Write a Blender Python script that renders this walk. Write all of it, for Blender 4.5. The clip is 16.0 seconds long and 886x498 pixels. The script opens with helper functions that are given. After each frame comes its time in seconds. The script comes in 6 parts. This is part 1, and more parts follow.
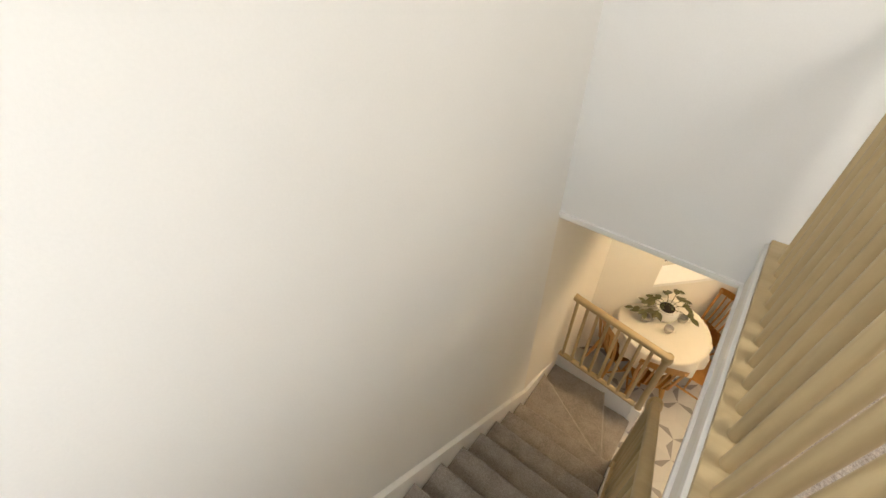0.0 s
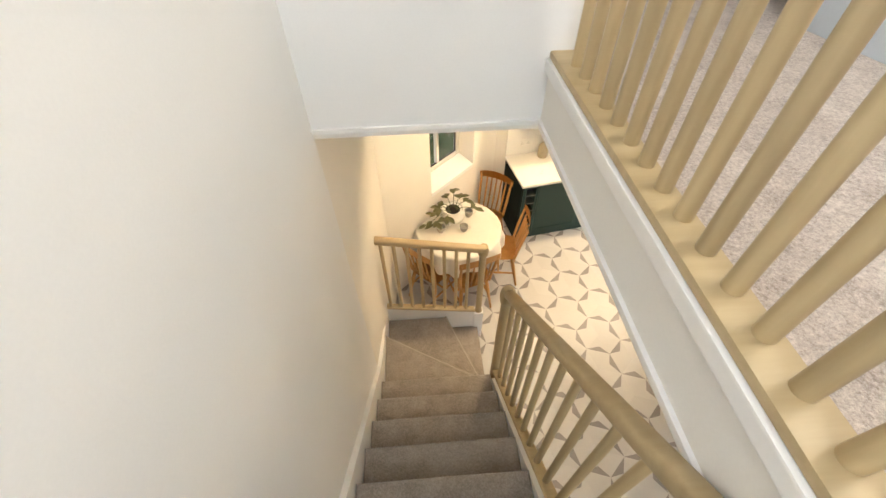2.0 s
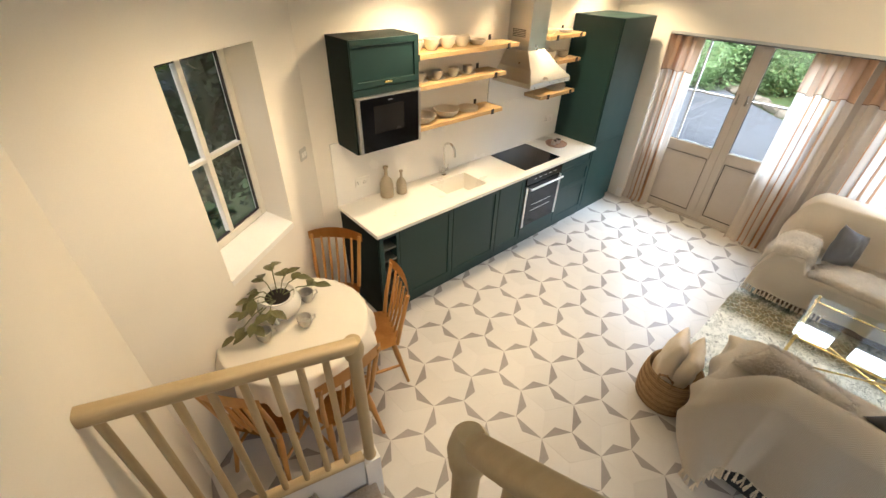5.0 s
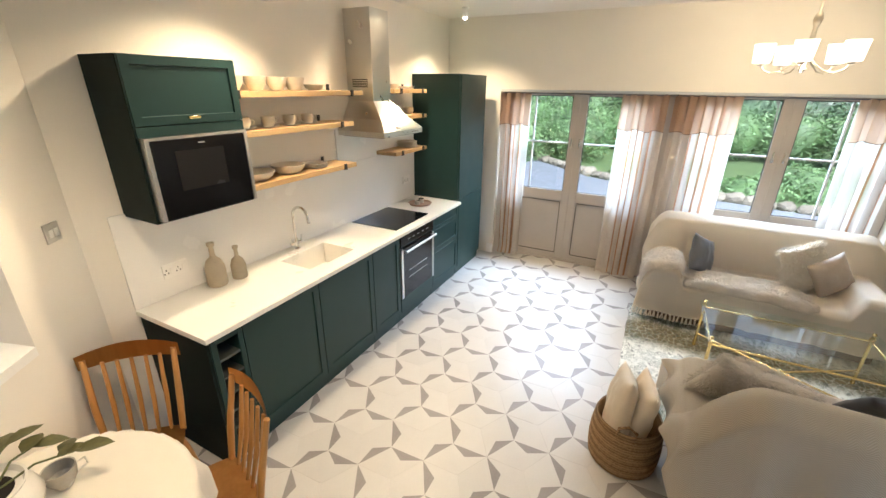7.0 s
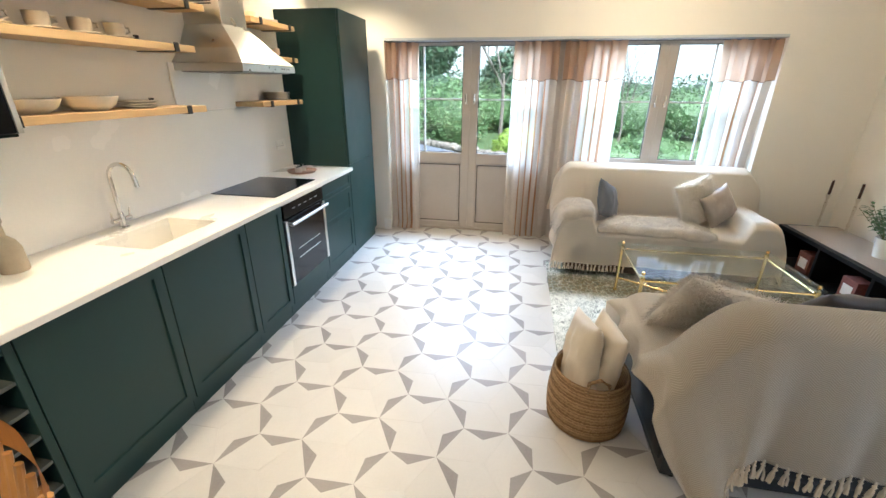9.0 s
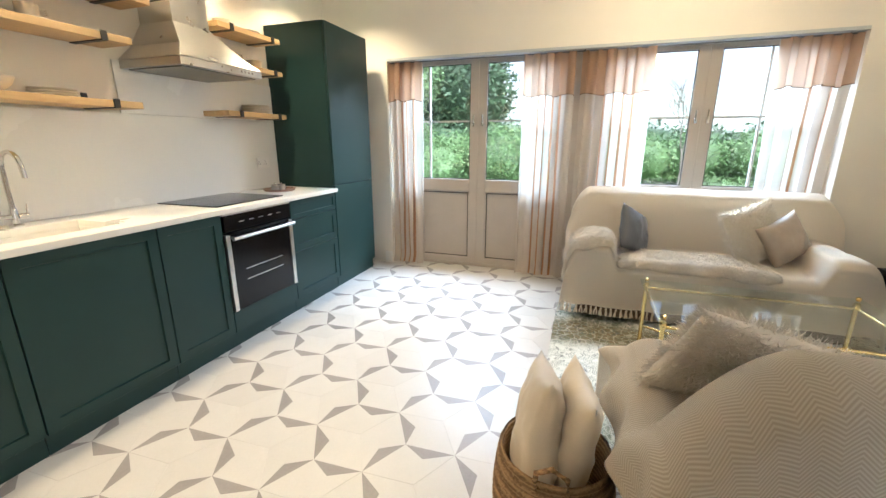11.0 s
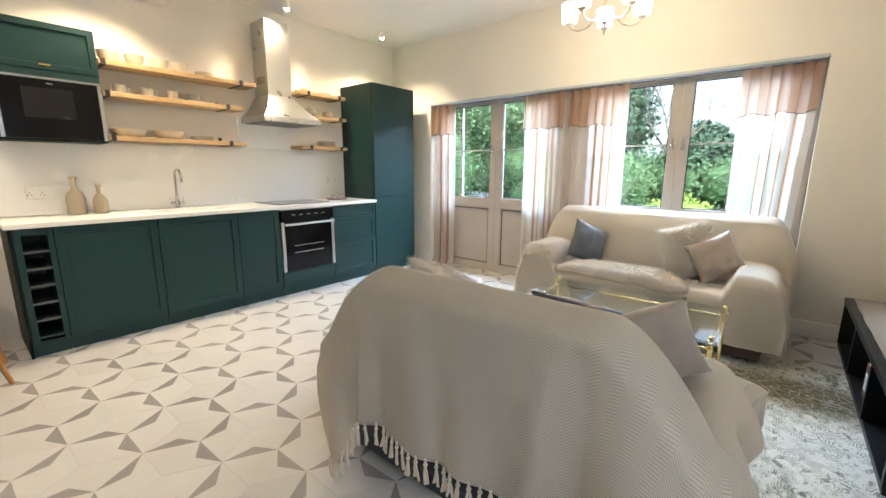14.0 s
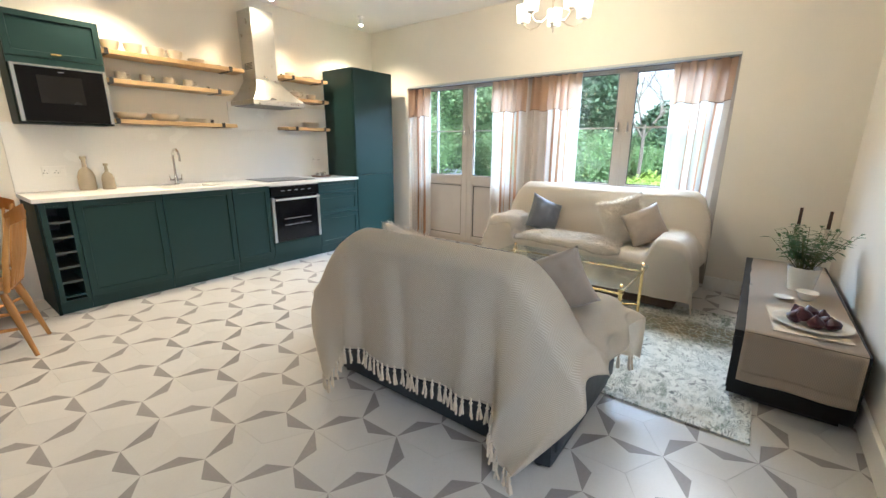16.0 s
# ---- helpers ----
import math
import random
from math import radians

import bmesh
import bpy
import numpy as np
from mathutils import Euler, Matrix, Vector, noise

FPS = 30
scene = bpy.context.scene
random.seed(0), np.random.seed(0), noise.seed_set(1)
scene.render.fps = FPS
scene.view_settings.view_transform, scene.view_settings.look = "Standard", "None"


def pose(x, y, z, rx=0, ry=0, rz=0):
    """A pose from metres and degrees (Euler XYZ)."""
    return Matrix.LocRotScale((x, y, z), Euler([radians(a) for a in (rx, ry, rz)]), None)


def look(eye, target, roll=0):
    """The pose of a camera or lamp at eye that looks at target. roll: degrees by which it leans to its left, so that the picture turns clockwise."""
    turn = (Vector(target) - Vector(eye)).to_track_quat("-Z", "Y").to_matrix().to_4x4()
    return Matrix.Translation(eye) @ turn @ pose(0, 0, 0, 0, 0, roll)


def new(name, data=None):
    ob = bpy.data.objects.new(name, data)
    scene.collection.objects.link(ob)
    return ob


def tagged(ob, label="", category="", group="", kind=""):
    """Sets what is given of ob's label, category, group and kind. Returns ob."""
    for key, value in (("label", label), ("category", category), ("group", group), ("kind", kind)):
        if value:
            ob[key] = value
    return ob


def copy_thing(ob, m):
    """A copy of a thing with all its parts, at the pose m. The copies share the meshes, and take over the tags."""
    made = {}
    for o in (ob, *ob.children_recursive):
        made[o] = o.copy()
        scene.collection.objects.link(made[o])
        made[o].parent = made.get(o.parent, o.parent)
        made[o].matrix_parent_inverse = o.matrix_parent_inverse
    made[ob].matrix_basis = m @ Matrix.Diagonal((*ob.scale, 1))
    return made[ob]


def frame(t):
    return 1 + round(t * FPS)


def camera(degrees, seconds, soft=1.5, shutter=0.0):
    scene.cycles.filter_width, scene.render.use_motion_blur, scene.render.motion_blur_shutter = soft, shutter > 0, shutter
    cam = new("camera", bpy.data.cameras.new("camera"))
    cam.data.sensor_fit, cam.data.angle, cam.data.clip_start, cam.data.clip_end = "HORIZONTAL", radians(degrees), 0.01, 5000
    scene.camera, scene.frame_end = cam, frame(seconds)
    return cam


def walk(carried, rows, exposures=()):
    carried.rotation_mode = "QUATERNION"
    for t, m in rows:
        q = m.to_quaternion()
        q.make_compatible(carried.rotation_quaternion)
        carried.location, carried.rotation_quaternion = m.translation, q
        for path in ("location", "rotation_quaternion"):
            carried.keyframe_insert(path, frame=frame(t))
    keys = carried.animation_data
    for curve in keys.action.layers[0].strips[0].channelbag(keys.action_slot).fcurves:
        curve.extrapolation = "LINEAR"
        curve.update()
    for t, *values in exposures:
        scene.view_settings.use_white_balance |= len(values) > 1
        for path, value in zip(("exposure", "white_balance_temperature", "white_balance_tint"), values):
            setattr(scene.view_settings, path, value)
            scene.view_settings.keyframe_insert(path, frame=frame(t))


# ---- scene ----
cam = camera(94.9, 16.0)
PATH = [
    (0, (1.569, 1.129, 4.392), (0.807, 2.392, 3.041), -2.3),
    (0.5, (1.495, 1.203, 4.283), (1.067, 2.518, 2.839), -1.7),
    (1, (1.394, 1.253, 4.14), (1.259, 2.616, 2.683), -1.3),
    (1.5, (1.392, 1.37, 3.98), (1.493, 2.731, 2.519), -0.8),
    (2, (1.381, 1.526, 3.8), (1.676, 2.857, 2.336), -1.0),
    (2.5, (1.424, 1.702, 3.673), (1.862, 2.987, 2.204), -0.7),
    (3.2, (1.536, 1.929, 3.399), (2.12, 3.153, 1.929), -0.4),
    (5.3, (1.78, 2.598, 2.599), (2.957, 3.839, 1.563), 1.3),
    (5.5, (1.834, 2.597, 2.559), (3.077, 3.847, 1.614), 1.0),
    (6, (1.923, 2.709, 2.413), (3.34, 3.876, 1.617), 0.9),
    (6.5, (2.008, 2.869, 2.285), (3.561, 3.878, 1.53), 0.8),
    (7, (2.069, 3.02, 2.117), (3.721, 3.866, 1.373), 0.7),
    (7.5, (2.118, 3.16, 1.952), (3.85, 3.831, 1.209), 0.6),
    (8, (2.226, 3.233, 1.809), (4.013, 3.733, 1.063), 0.5),
    (8.5, (2.331, 3.324, 1.661), (4.154, 3.688, 0.924), 0.4),
    (8.7, (2.365, 3.344, 1.658), (4.191, 3.669, 0.91), 0.5),
    (10.8, (3.043, 2.941, 1.321), (4.887, 3.478, 0.765), -0.2),
    (11, (3.043, 2.868, 1.301), (4.875, 3.487, 0.791), -0.0),
    (11.5, (3.031, 2.589, 1.308), (4.78, 3.451, 0.862), -0.1),
    (12, (3.022, 2.302, 1.305), (4.672, 3.359, 0.903), -0.1),
    (12.5, (3.017, 2.028, 1.307), (4.594, 3.194, 0.916), 0.2),
    (13, (2.966, 1.704, 1.28), (4.478, 2.956, 0.894), 0.0),
    (13.5, (2.91, 1.424, 1.289), (4.406, 2.693, 0.903), 0.2),
    (14, (2.877, 1.171, 1.269), (4.39, 2.422, 0.884), 0.3),
    (14.5, (2.774, 0.988, 1.29), (4.304, 2.215, 0.898), 0.3),
    (15, (2.64, 0.865, 1.295), (4.191, 2.061, 0.892), 0.3),
    (15.5, (2.556, 0.836, 1.301), (4.12, 2.004, 0.866), 0.4),
    (16, (2.549, 0.764, 1.301), (4.089, 1.941, 0.812), 0.4),
]
SKY, SUN, DAY = 0.12, 3.0, 420.0
# strengths of the added light from two unseen south-side windows
SOUTH_FILL, LANDING_FILL = 4.0, 12.0
CHAND, SPOTS, UP_FILL = 26.0, 56.0, 26.0
walk(cam, [(t, look(eye, target, roll)) for t, eye, target, roll in PATH],
     [(0.0, 0.75, 6400, 10), (1.0, 1.1, 6250, 10), (3.2, 1.3, 5950, 10), (5.3, 0.9, 5800, 10), (7.0, 0.97, 5450, 10), (8.7, 1.06, 5150, 9), (10.8, 1.1, 5400, 8), (16.0, 1.2, 5150, 8)])

# ---- world, sun, lamps, exposure ----
world = bpy.data.worlds.new("sky_world")
scene.world = world
world.use_nodes = True
_wn = world.node_tree.nodes
_sky = _wn.new("ShaderNodeTexSky")
_sky.sky_type, _sky.sun_disc = "NISHITA", False
_sky.sun_elevation, _sky.sun_rotation = radians(53), radians(233)
_sky.dust_density, _sky.air_density = 3.0, 1.2
_pale = _wn.new("ShaderNodeHueSaturation")
_pale.inputs["Saturation"].default_value, _pale.inputs["Value"].default_value = 0.3, 1.5
world.node_tree.links.new(_sky.outputs[0], _pale.inputs["Color"])
world.node_tree.links.new(_pale.outputs[0], _wn["Background"].inputs[0])
_wn["Background"].inputs[1].default_value = SKY


def lamp(name, kind, m, energy, color, size=0.1, size_y=None, angle=None):
    d = bpy.data.lights.new(name, kind)
    d.energy, d.color = energy, color
    if kind == "AREA":
        d.size = size
        if size_y:
            d.shape, d.size_y = "RECTANGLE", size_y
    elif kind == "SUN":
        d.angle = angle
    else:
        d.shadow_soft_size = size
    ob = new(name, d)
    ob.matrix_world = m
    return ob


lamp("sun", "SUN", look((-12, -9, 20), (0, 0, 0)), SUN, (1.0, 0.95, 0.88), angle=radians(12))
# area lamp outside, above the glazed front, standing in for its sky light
lamp("front_daylight", "AREA", look((8.25, 2.91, 3.0), (5.4, 2.91, 0.8)), DAY, (0.76, 0.89, 1.0), 3.7, 1.3)

# cool lamp in an assumed stair-head window, added to brighten the upper walls
lamp("landing_window_fill", "AREA", look((1.35, 0.1, 4.5), (1.7, 3.0, 3.8)), LANDING_FILL, (0.90, 0.94, 1.0), 0.8, 0.9)
# fill light through a made-up south window that stays out of view
lamp("south_fill", "AREA", look((2.7, -0.25, 1.5), (2.9, 1.5, 1.1)), SOUTH_FILL, (1.0, 0.97, 0.92), 1.5, 1.3)

# ---- materials ----
def nodes_of(name):
    m = bpy.data.materials.new(name)
    m.use_nodes = True
    nt = m.node_tree
    return m, nt, nt.nodes["Principled BSDF"]


def coords(nt, kind="Object", scale=(1, 1, 1)):
    tc = nt.nodes.new("ShaderNodeTexCoord")
    mp = nt.nodes.new("ShaderNodeMapping")
    mp.inputs["Scale"].default_value = scale
    nt.links.new(tc.outputs[kind], mp.inputs[0])
    return mp.outputs[0]


def noise_tex(nt, vec, scale, detail=4, rough=0.55):
    n = nt.nodes.new("ShaderNodeTexNoise")
    n.inputs["Scale"].default_value, n.inputs["Detail"].default_value, n.inputs["Roughness"].default_value = scale, detail, rough
    nt.links.new(vec, n.inputs["Vector"])
    return n.outputs["Fac"]


def ramp(nt, fac, stops):
    r = nt.nodes.new("ShaderNodeValToRGB")
    while len(r.color_ramp.elements) < len(stops):
        r.color_ramp.elements.new(0.5)
    for e, (p, c) in zip(r.color_ramp.elements, stops):
        e.position, e.color = p, (*c, 1)
    nt.links.new(fac, r.inputs[0])
    return r.outputs[0]


def mix(nt, fac, a, b, mode="MIX"):
    n = nt.nodes.new("ShaderNodeMix")
    n.data_type, n.blend_type = "RGBA", mode
    for sock, val in ((n.inputs[0], fac), (n.inputs[6], a), (n.inputs[7], b)):
        if isinstance(val, (int, float)):
            sock.default_value = val
        elif isinstance(val, tuple):
            sock.default_value = (*val, 1)
        else:
            nt.links.new(val, sock)
    return n.outputs[2]


def maths(nt, op, a, b=0.0, c=0.0):
    n = nt.nodes.new("ShaderNodeMath")
    n.operation = op
    for sock, val in zip(n.inputs, (a, b, c)):
        if isinstance(val, (int, float)):
            sock.default_value = val
        else:
            nt.links.new(val, sock)
    return n.outputs[0]


def bump(nt, bsdf, height, strength, dist=0.01):
    b = nt.nodes.new("ShaderNodeBump")
    b.inputs["Strength"].default_value, b.inputs["Distance"].default_value = strength, dist
    nt.links.new(height, b.inputs["Height"])
    nt.links.new(b.outputs[0], bsdf.inputs["Normal"])


def shade(v, k):
    return tuple(min(1.0, x * k) for x in v)


def plain(name, col, rough=0.6, metal=0.0, var=0.12, scale=6.0, fine=90.0, bmp=0.15, sheen=0.0, coat=0.0, obj_random=0.0, spec=0.5):
    """Paint, ceramic, metal and cloth: two scales of variation and a fine relief."""
    m, nt, b = nodes_of(name)
    v = coords(nt)
    n1, n2 = noise_tex(nt, v, scale), noise_tex(nt, v, fine, 3)
    f = maths(nt, "MULTIPLY_ADD", n2, 0.35, maths(nt, "MULTIPLY", n1, 0.65))
    c = ramp(nt, f, [(0.3, shade(col, 1 - var)), (0.7, shade(col, 1 + var * 0.6))])
    if obj_random:
        oi = nt.nodes.new("ShaderNodeObjectInfo")
        k = maths(nt, "MULTIPLY_ADD", oi.outputs["Random"], obj_random, 1 - obj_random / 2)
        hv = nt.nodes.new("ShaderNodeHueSaturation")
        nt.links.new(k, hv.inputs["Value"])
        nt.links.new(c, hv.inputs["Color"])
        c = hv.outputs[0]
    nt.links.new(c, b.inputs["Base Color"])
    nt.links.new(maths(nt, "MULTIPLY_ADD", n1, 0.2, rough - 0.1), b.inputs["Roughness"])
    b.inputs["Metallic"].default_value = metal
    b.inputs["Sheen Weight"].default_value = sheen
    b.inputs["Coat Weight"].default_value = coat
    b.inputs["Specular IOR Level"].default_value = spec
    if bmp:
        bump(nt, b, f, bmp, 0.004)
    return m


def wood(name, light, dark, axis=0, grain=18.0, rough=0.5, knots=0.0):
    m, nt, b = nodes_of(name)
    sc = [grain, grain, grain]
    sc[axis] = grain * 0.07
    v = coords(nt, "Object", tuple(sc))
    n1 = noise_tex(nt, v, 1.0, 6, 0.62)
    n2 = noise_tex(nt, coords(nt), 3.0, 3)
    f = maths(nt, "MULTIPLY_ADD", n2, 0.35, maths(nt, "MULTIPLY", n1, 0.65))
    c = ramp(nt, f, [(0.32, dark), (0.5, tuple((x + y) / 2 for x, y in zip(light, dark))), (0.68, light)])
    oi = nt.nodes.new("ShaderNodeObjectInfo")
    hv = nt.nodes.new("ShaderNodeHueSaturation")
    nt.links.new(maths(nt, "MULTIPLY_ADD", oi.outputs["Random"], 0.22, 0.89), hv.inputs["Value"])
    nt.links.new(c, hv.inputs["Color"])
    nt.links.new(hv.outputs[0], b.inputs["Base Color"])
    b.inputs["Roughness"].default_value = rough
    bump(nt, b, n1, 0.2, 0.003)
    return m


def cloth(name, col, dark, scale=(120, 120), herring=False, rough=0.95, uv=True, relief=0.4):
    m, nt, b = nodes_of(name)
    tc = nt.nodes.new("ShaderNodeTexCoord")
    sx = nt.nodes.new("ShaderNodeSeparateXYZ")
    nt.links.new(tc.outputs["UV" if uv else "Object"], sx.inputs[0])
    u, w = sx.outputs[0], sx.outputs[1]
    if herring:
        tri = maths(nt, "PINGPONG", u, herring)
        s = maths(nt, "SINE", maths(nt, "MULTIPLY", maths(nt, "ADD", w, tri), scale[1]))
    else:
        s = maths(nt, "MULTIPLY", maths(nt, "SINE", maths(nt, "MULTIPLY", u, scale[0])), maths(nt, "SINE", maths(nt, "MULTIPLY", w, scale[1])))
    f = maths(nt, "MULTIPLY_ADD", s, 0.5, 0.5)
    n = noise_tex(nt, coords(nt), 5.0, 4)
    c = mix(nt, f, dark, col)
    c = mix(nt, maths(nt, "MULTIPLY", n, 0.25), c, shade(dark, 0.85))
    nt.links.new(c, b.inputs["Base Color"])
    b.inputs["Roughness"].default_value = rough
    b.inputs["Sheen Weight"].default_value = 0.15
    b.inputs["Specular IOR Level"].default_value = 0.1
    fz = noise_tex(nt, coords(nt), 260.0, 2, 0.8)
    bump(nt, b, maths(nt, "MULTIPLY_ADD", fz, 0.5, f), relief, 0.004)
    return m


def glass(name, tint=(1, 1, 1), rough=0.0):
    m, nt, b = nodes_of(name)
    tr = nt.nodes.new("ShaderNodeBsdfTransparent")
    gl = nt.nodes.new("ShaderNodeBsdfGlossy")
    tr.inputs[0].default_value = (*tint, 1)
    gl.inputs["Roughness"].default_value = rough
    lw = nt.nodes.new("ShaderNodeLayerWeight")
    lw.inputs[0].default_value = 0.5
    fr = maths(nt, "MULTIPLY_ADD", maths(nt, "POWER", lw.outputs["Facing"], 4.5), 0.95, 0.045)
    ms = nt.nodes.new("ShaderNodeMixShader")
    nt.links.new(fr, ms.inputs[0])
    nt.links.new(tr.outputs[0], ms.inputs[1])
    nt.links.new(gl.outputs[0], ms.inputs[2])
    nt.links.new(ms.outputs[0], nt.nodes["Material Output"].inputs[0])
    return m


def glow(name, col, strength, pale=1.0):
    m, nt, b = nodes_of(name)
    b.inputs["Base Color"].default_value = (*shade(col, pale), 1)
    b.inputs["Emission Color"].default_value = (*col, 1)
    b.inputs["Emission Strength"].default_value = strength
    return m


WALL = plain("wall_paint", (0.80, 0.755, 0.67), 0.75, var=0.05, scale=1.6, fine=160, bmp=0.25)
UPPER = plain("upper_wall_paint", (0.80, 0.785, 0.75), 0.6, var=0.04, scale=1.2, fine=140, bmp=0.2)
CEIL = plain("ceiling_paint", (0.82, 0.79, 0.73), 0.85, var=0.04, scale=2, fine=120, bmp=0.1)
WHITE = plain("white_gloss_paint", (0.84, 0.82, 0.78), 0.35, var=0.05, scale=5, fine=60, bmp=0.08)
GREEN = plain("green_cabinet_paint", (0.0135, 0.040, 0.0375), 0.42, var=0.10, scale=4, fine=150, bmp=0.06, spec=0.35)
# cabinet green for sides and carcasses, with their lack of light put into it
GREEN_SHADED = plain("shaded_green_carcass", (0.006, 0.013, 0.011), 0.55, var=0.1, scale=4, fine=120, bmp=0.06, spec=0.15)
QUARTZ = plain("white_worktop", (0.87, 0.85, 0.80), 0.3, var=0.03, scale=3, fine=250, bmp=0.03)
SPLASH = plain("white_splashback", (0.87, 0.85, 0.81), 0.25, var=0.04, scale=2, fine=80, bmp=0.03)
STEEL = plain("brushed_steel", (0.60, 0.585, 0.55), 0.3, 1.0, var=0.08, scale=3, fine=200, bmp=0.05)
CHROME = plain("polished_chrome", (0.72, 0.71, 0.69), 0.12, 1.0, var=0.04, scale=8, fine=80, bmp=0)
BRASS = plain("polished_brass", (0.78, 0.58, 0.24), 0.2, 1.0, var=0.1, scale=12, fine=60, bmp=0.03)
BLACK_GLASS = plain("black_glass", (0.004, 0.004, 0.005), 0.14, var=0.2, scale=6, fine=40, bmp=0, spec=0.25)
BLACK = plain("matt_black", (0.015, 0.014, 0.014), 0.5, var=0.25, scale=9, fine=90, bmp=0.1)
OAK = wood("shelf_oak", (0.60, 0.43, 0.21), (0.42, 0.26, 0.11), 0, 26)
PINE = wood("pale_pine", (0.52, 0.405, 0.225), (0.41, 0.305, 0.155), 2, 22, 0.45)
PINE_X = wood("pale_pine_rail", (0.52, 0.405, 0.225), (0.41, 0.305, 0.155), 0, 22, 0.45)
CHAIR_WOOD = wood("orange_pine", (0.56, 0.30, 0.09), (0.40, 0.19, 0.048), 2, 20, 0.32)
TAUPE = plain("taupe_joinery_paint", (0.42, 0.375, 0.325), 0.5, var=0.07, scale=4, fine=80, bmp=0.1)
FRAME_CREAM = plain("cream_window_frame", (0.72, 0.68, 0.59), 0.45, var=0.06, scale=4, fine=80, bmp=0.1)
CERAMIC = plain("stoneware_glaze", (0.66, 0.60, 0.50), 0.35, var=0.12, scale=14, fine=180, bmp=0.12, obj_random=0.15)
CERAMIC_WHITE = plain("white_glaze", (0.80, 0.77, 0.70), 0.2, var=0.05, scale=10, fine=80, bmp=0.04)
GLASS = glass("window_glass")
TABLE_GLASS = glass("table_glass", (0.96, 0.99, 0.97))


def carpet(name, a, b_, fine=420.0):
    m, nt, b = nodes_of(name)
    v = coords(nt)
    n1, n2, n3 = noise_tex(nt, v, fine, 2, 0.8), noise_tex(nt, v, 9.0, 4), noise_tex(nt, v, 90.0, 3, 0.7)
    f = maths(nt, "MULTIPLY_ADD", n1, 0.4, maths(nt, "MULTIPLY_ADD", n3, 0.4, maths(nt, "MULTIPLY", n2, 0.25)))
    nt.links.new(ramp(nt, f, [(0.36, a), (0.66, b_)]), b.inputs["Base Color"])
    b.inputs["Roughness"].default_value, b.inputs["Sheen Weight"].default_value = 1.0, 0.2
    bump(nt, b, f, 0.9, 0.01)
    return m


CARPET = carpet("stair_carpet", (0.18, 0.15, 0.12), (0.46, 0.395, 0.33))
CARPET_UP = carpet("upper_carpet", (0.24, 0.19, 0.16), (0.70, 0.62, 0.55), 170)

# ---- mesh helpers ----
def part(name, bm, material, parent=None, label="", smooth=False):
    """One mesh object out of a bmesh, under a thing or a part."""
    me = bpy.data.meshes.new(name)
    bmesh.ops.recalc_face_normals(bm, faces=bm.faces)
    bm.to_mesh(me)
    bm.free()
    for mt in material if isinstance(material, (list, tuple)) else [material]:
        me.materials.append(mt)
    if smooth:
        me.shade_smooth()
        if smooth != "all":
            me.set_sharp_from_angle(angle=radians(40))
    ob = new(name, me)
    if parent:
        ob.parent = parent
    if label:
        ob["label"] = label
    return ob


def thing(name, label, category, m=None, group="", kind=""):
    ob = new(name)
    ob.empty_display_size = 0.1
    if m is not None:
        ob.matrix_world = m
    return tagged(ob, label, category, group, kind)


def setting(name, bm, material, label, smooth=False):
    return tagged(part(name, bm, material, smooth=smooth), label, kind="structure")


def box(x0, x1, y0, y1, z0, z1, bevel=0.0, bm=None, seg=2, idx=0):
    b = bm or bmesh.new()
    r = bmesh.ops.create_cube(b, size=1)
    vs = r["verts"]
    for v in vs:
        v.co = Vector(((x0 + x1) / 2 + v.co.x * (x1 - x0), (y0 + y1) / 2 + v.co.y * (y1 - y0), (z0 + z1) / 2 + v.co.z * (z1 - z0)))
    fs = {f for v in vs for f in v.link_faces}
    for f in fs:
        f.material_index = idx
    if bevel:
        es = list({e for v in vs for e in v.link_edges})
        bmesh.ops.bevel(b, geom=es, offset=bevel, segments=seg, affect="EDGES", profile=0.7)
    return b


def prism(pts, z0, z1, bm=None, bevel=0.0):
    """An upright prism over a plan outline."""
    b = bm or bmesh.new()
    lo = [b.verts.new((x, y, z0)) for x, y in pts]
    hi = [b.verts.new((x, y, z1)) for x, y in pts]
    n = len(pts)
    b.faces.new(lo[::-1])
    b.faces.new(hi)
    for i in range(n):
        b.faces.new((lo[i], lo[(i + 1) % n], hi[(i + 1) % n], hi[i]))
    if bevel:
        bmesh.ops.bevel(b, geom=b.edges[:], offset=bevel, segments=2, affect="EDGES", profile=0.7)
    return b


def rod(p0, p1, r0, r1=None, seg=12, bm=None, rings=()):
    """A turned rod between two points; rings: (share of the way, radius)."""
    b = bm or bmesh.new()
    p0, p1 = Vector(p0), Vector(p1)
    r1 = r0 if r1 is None else r1
    q = (p1 - p0).to_track_quat("Z", "Y").to_matrix()
    prof = [(0, r0), *rings, (1, r1)]
    loops = []
    for s, r in prof:
        c = p0.lerp(p1, s)
        loops.append([b.verts.new(c + q @ Vector((r * math.cos(a), r * math.sin(a), 0))) for a in (2 * math.pi * k / seg for k in range(seg))])
    for l0, l1 in zip(loops, loops[1:]):
        for k in range(seg):
            b.faces.new((l0[k], l0[(k + 1) % seg], l1[(k + 1) % seg], l1[k]))
    b.faces.new(loops[0][::-1])
    b.faces.new(loops[-1])
    return b


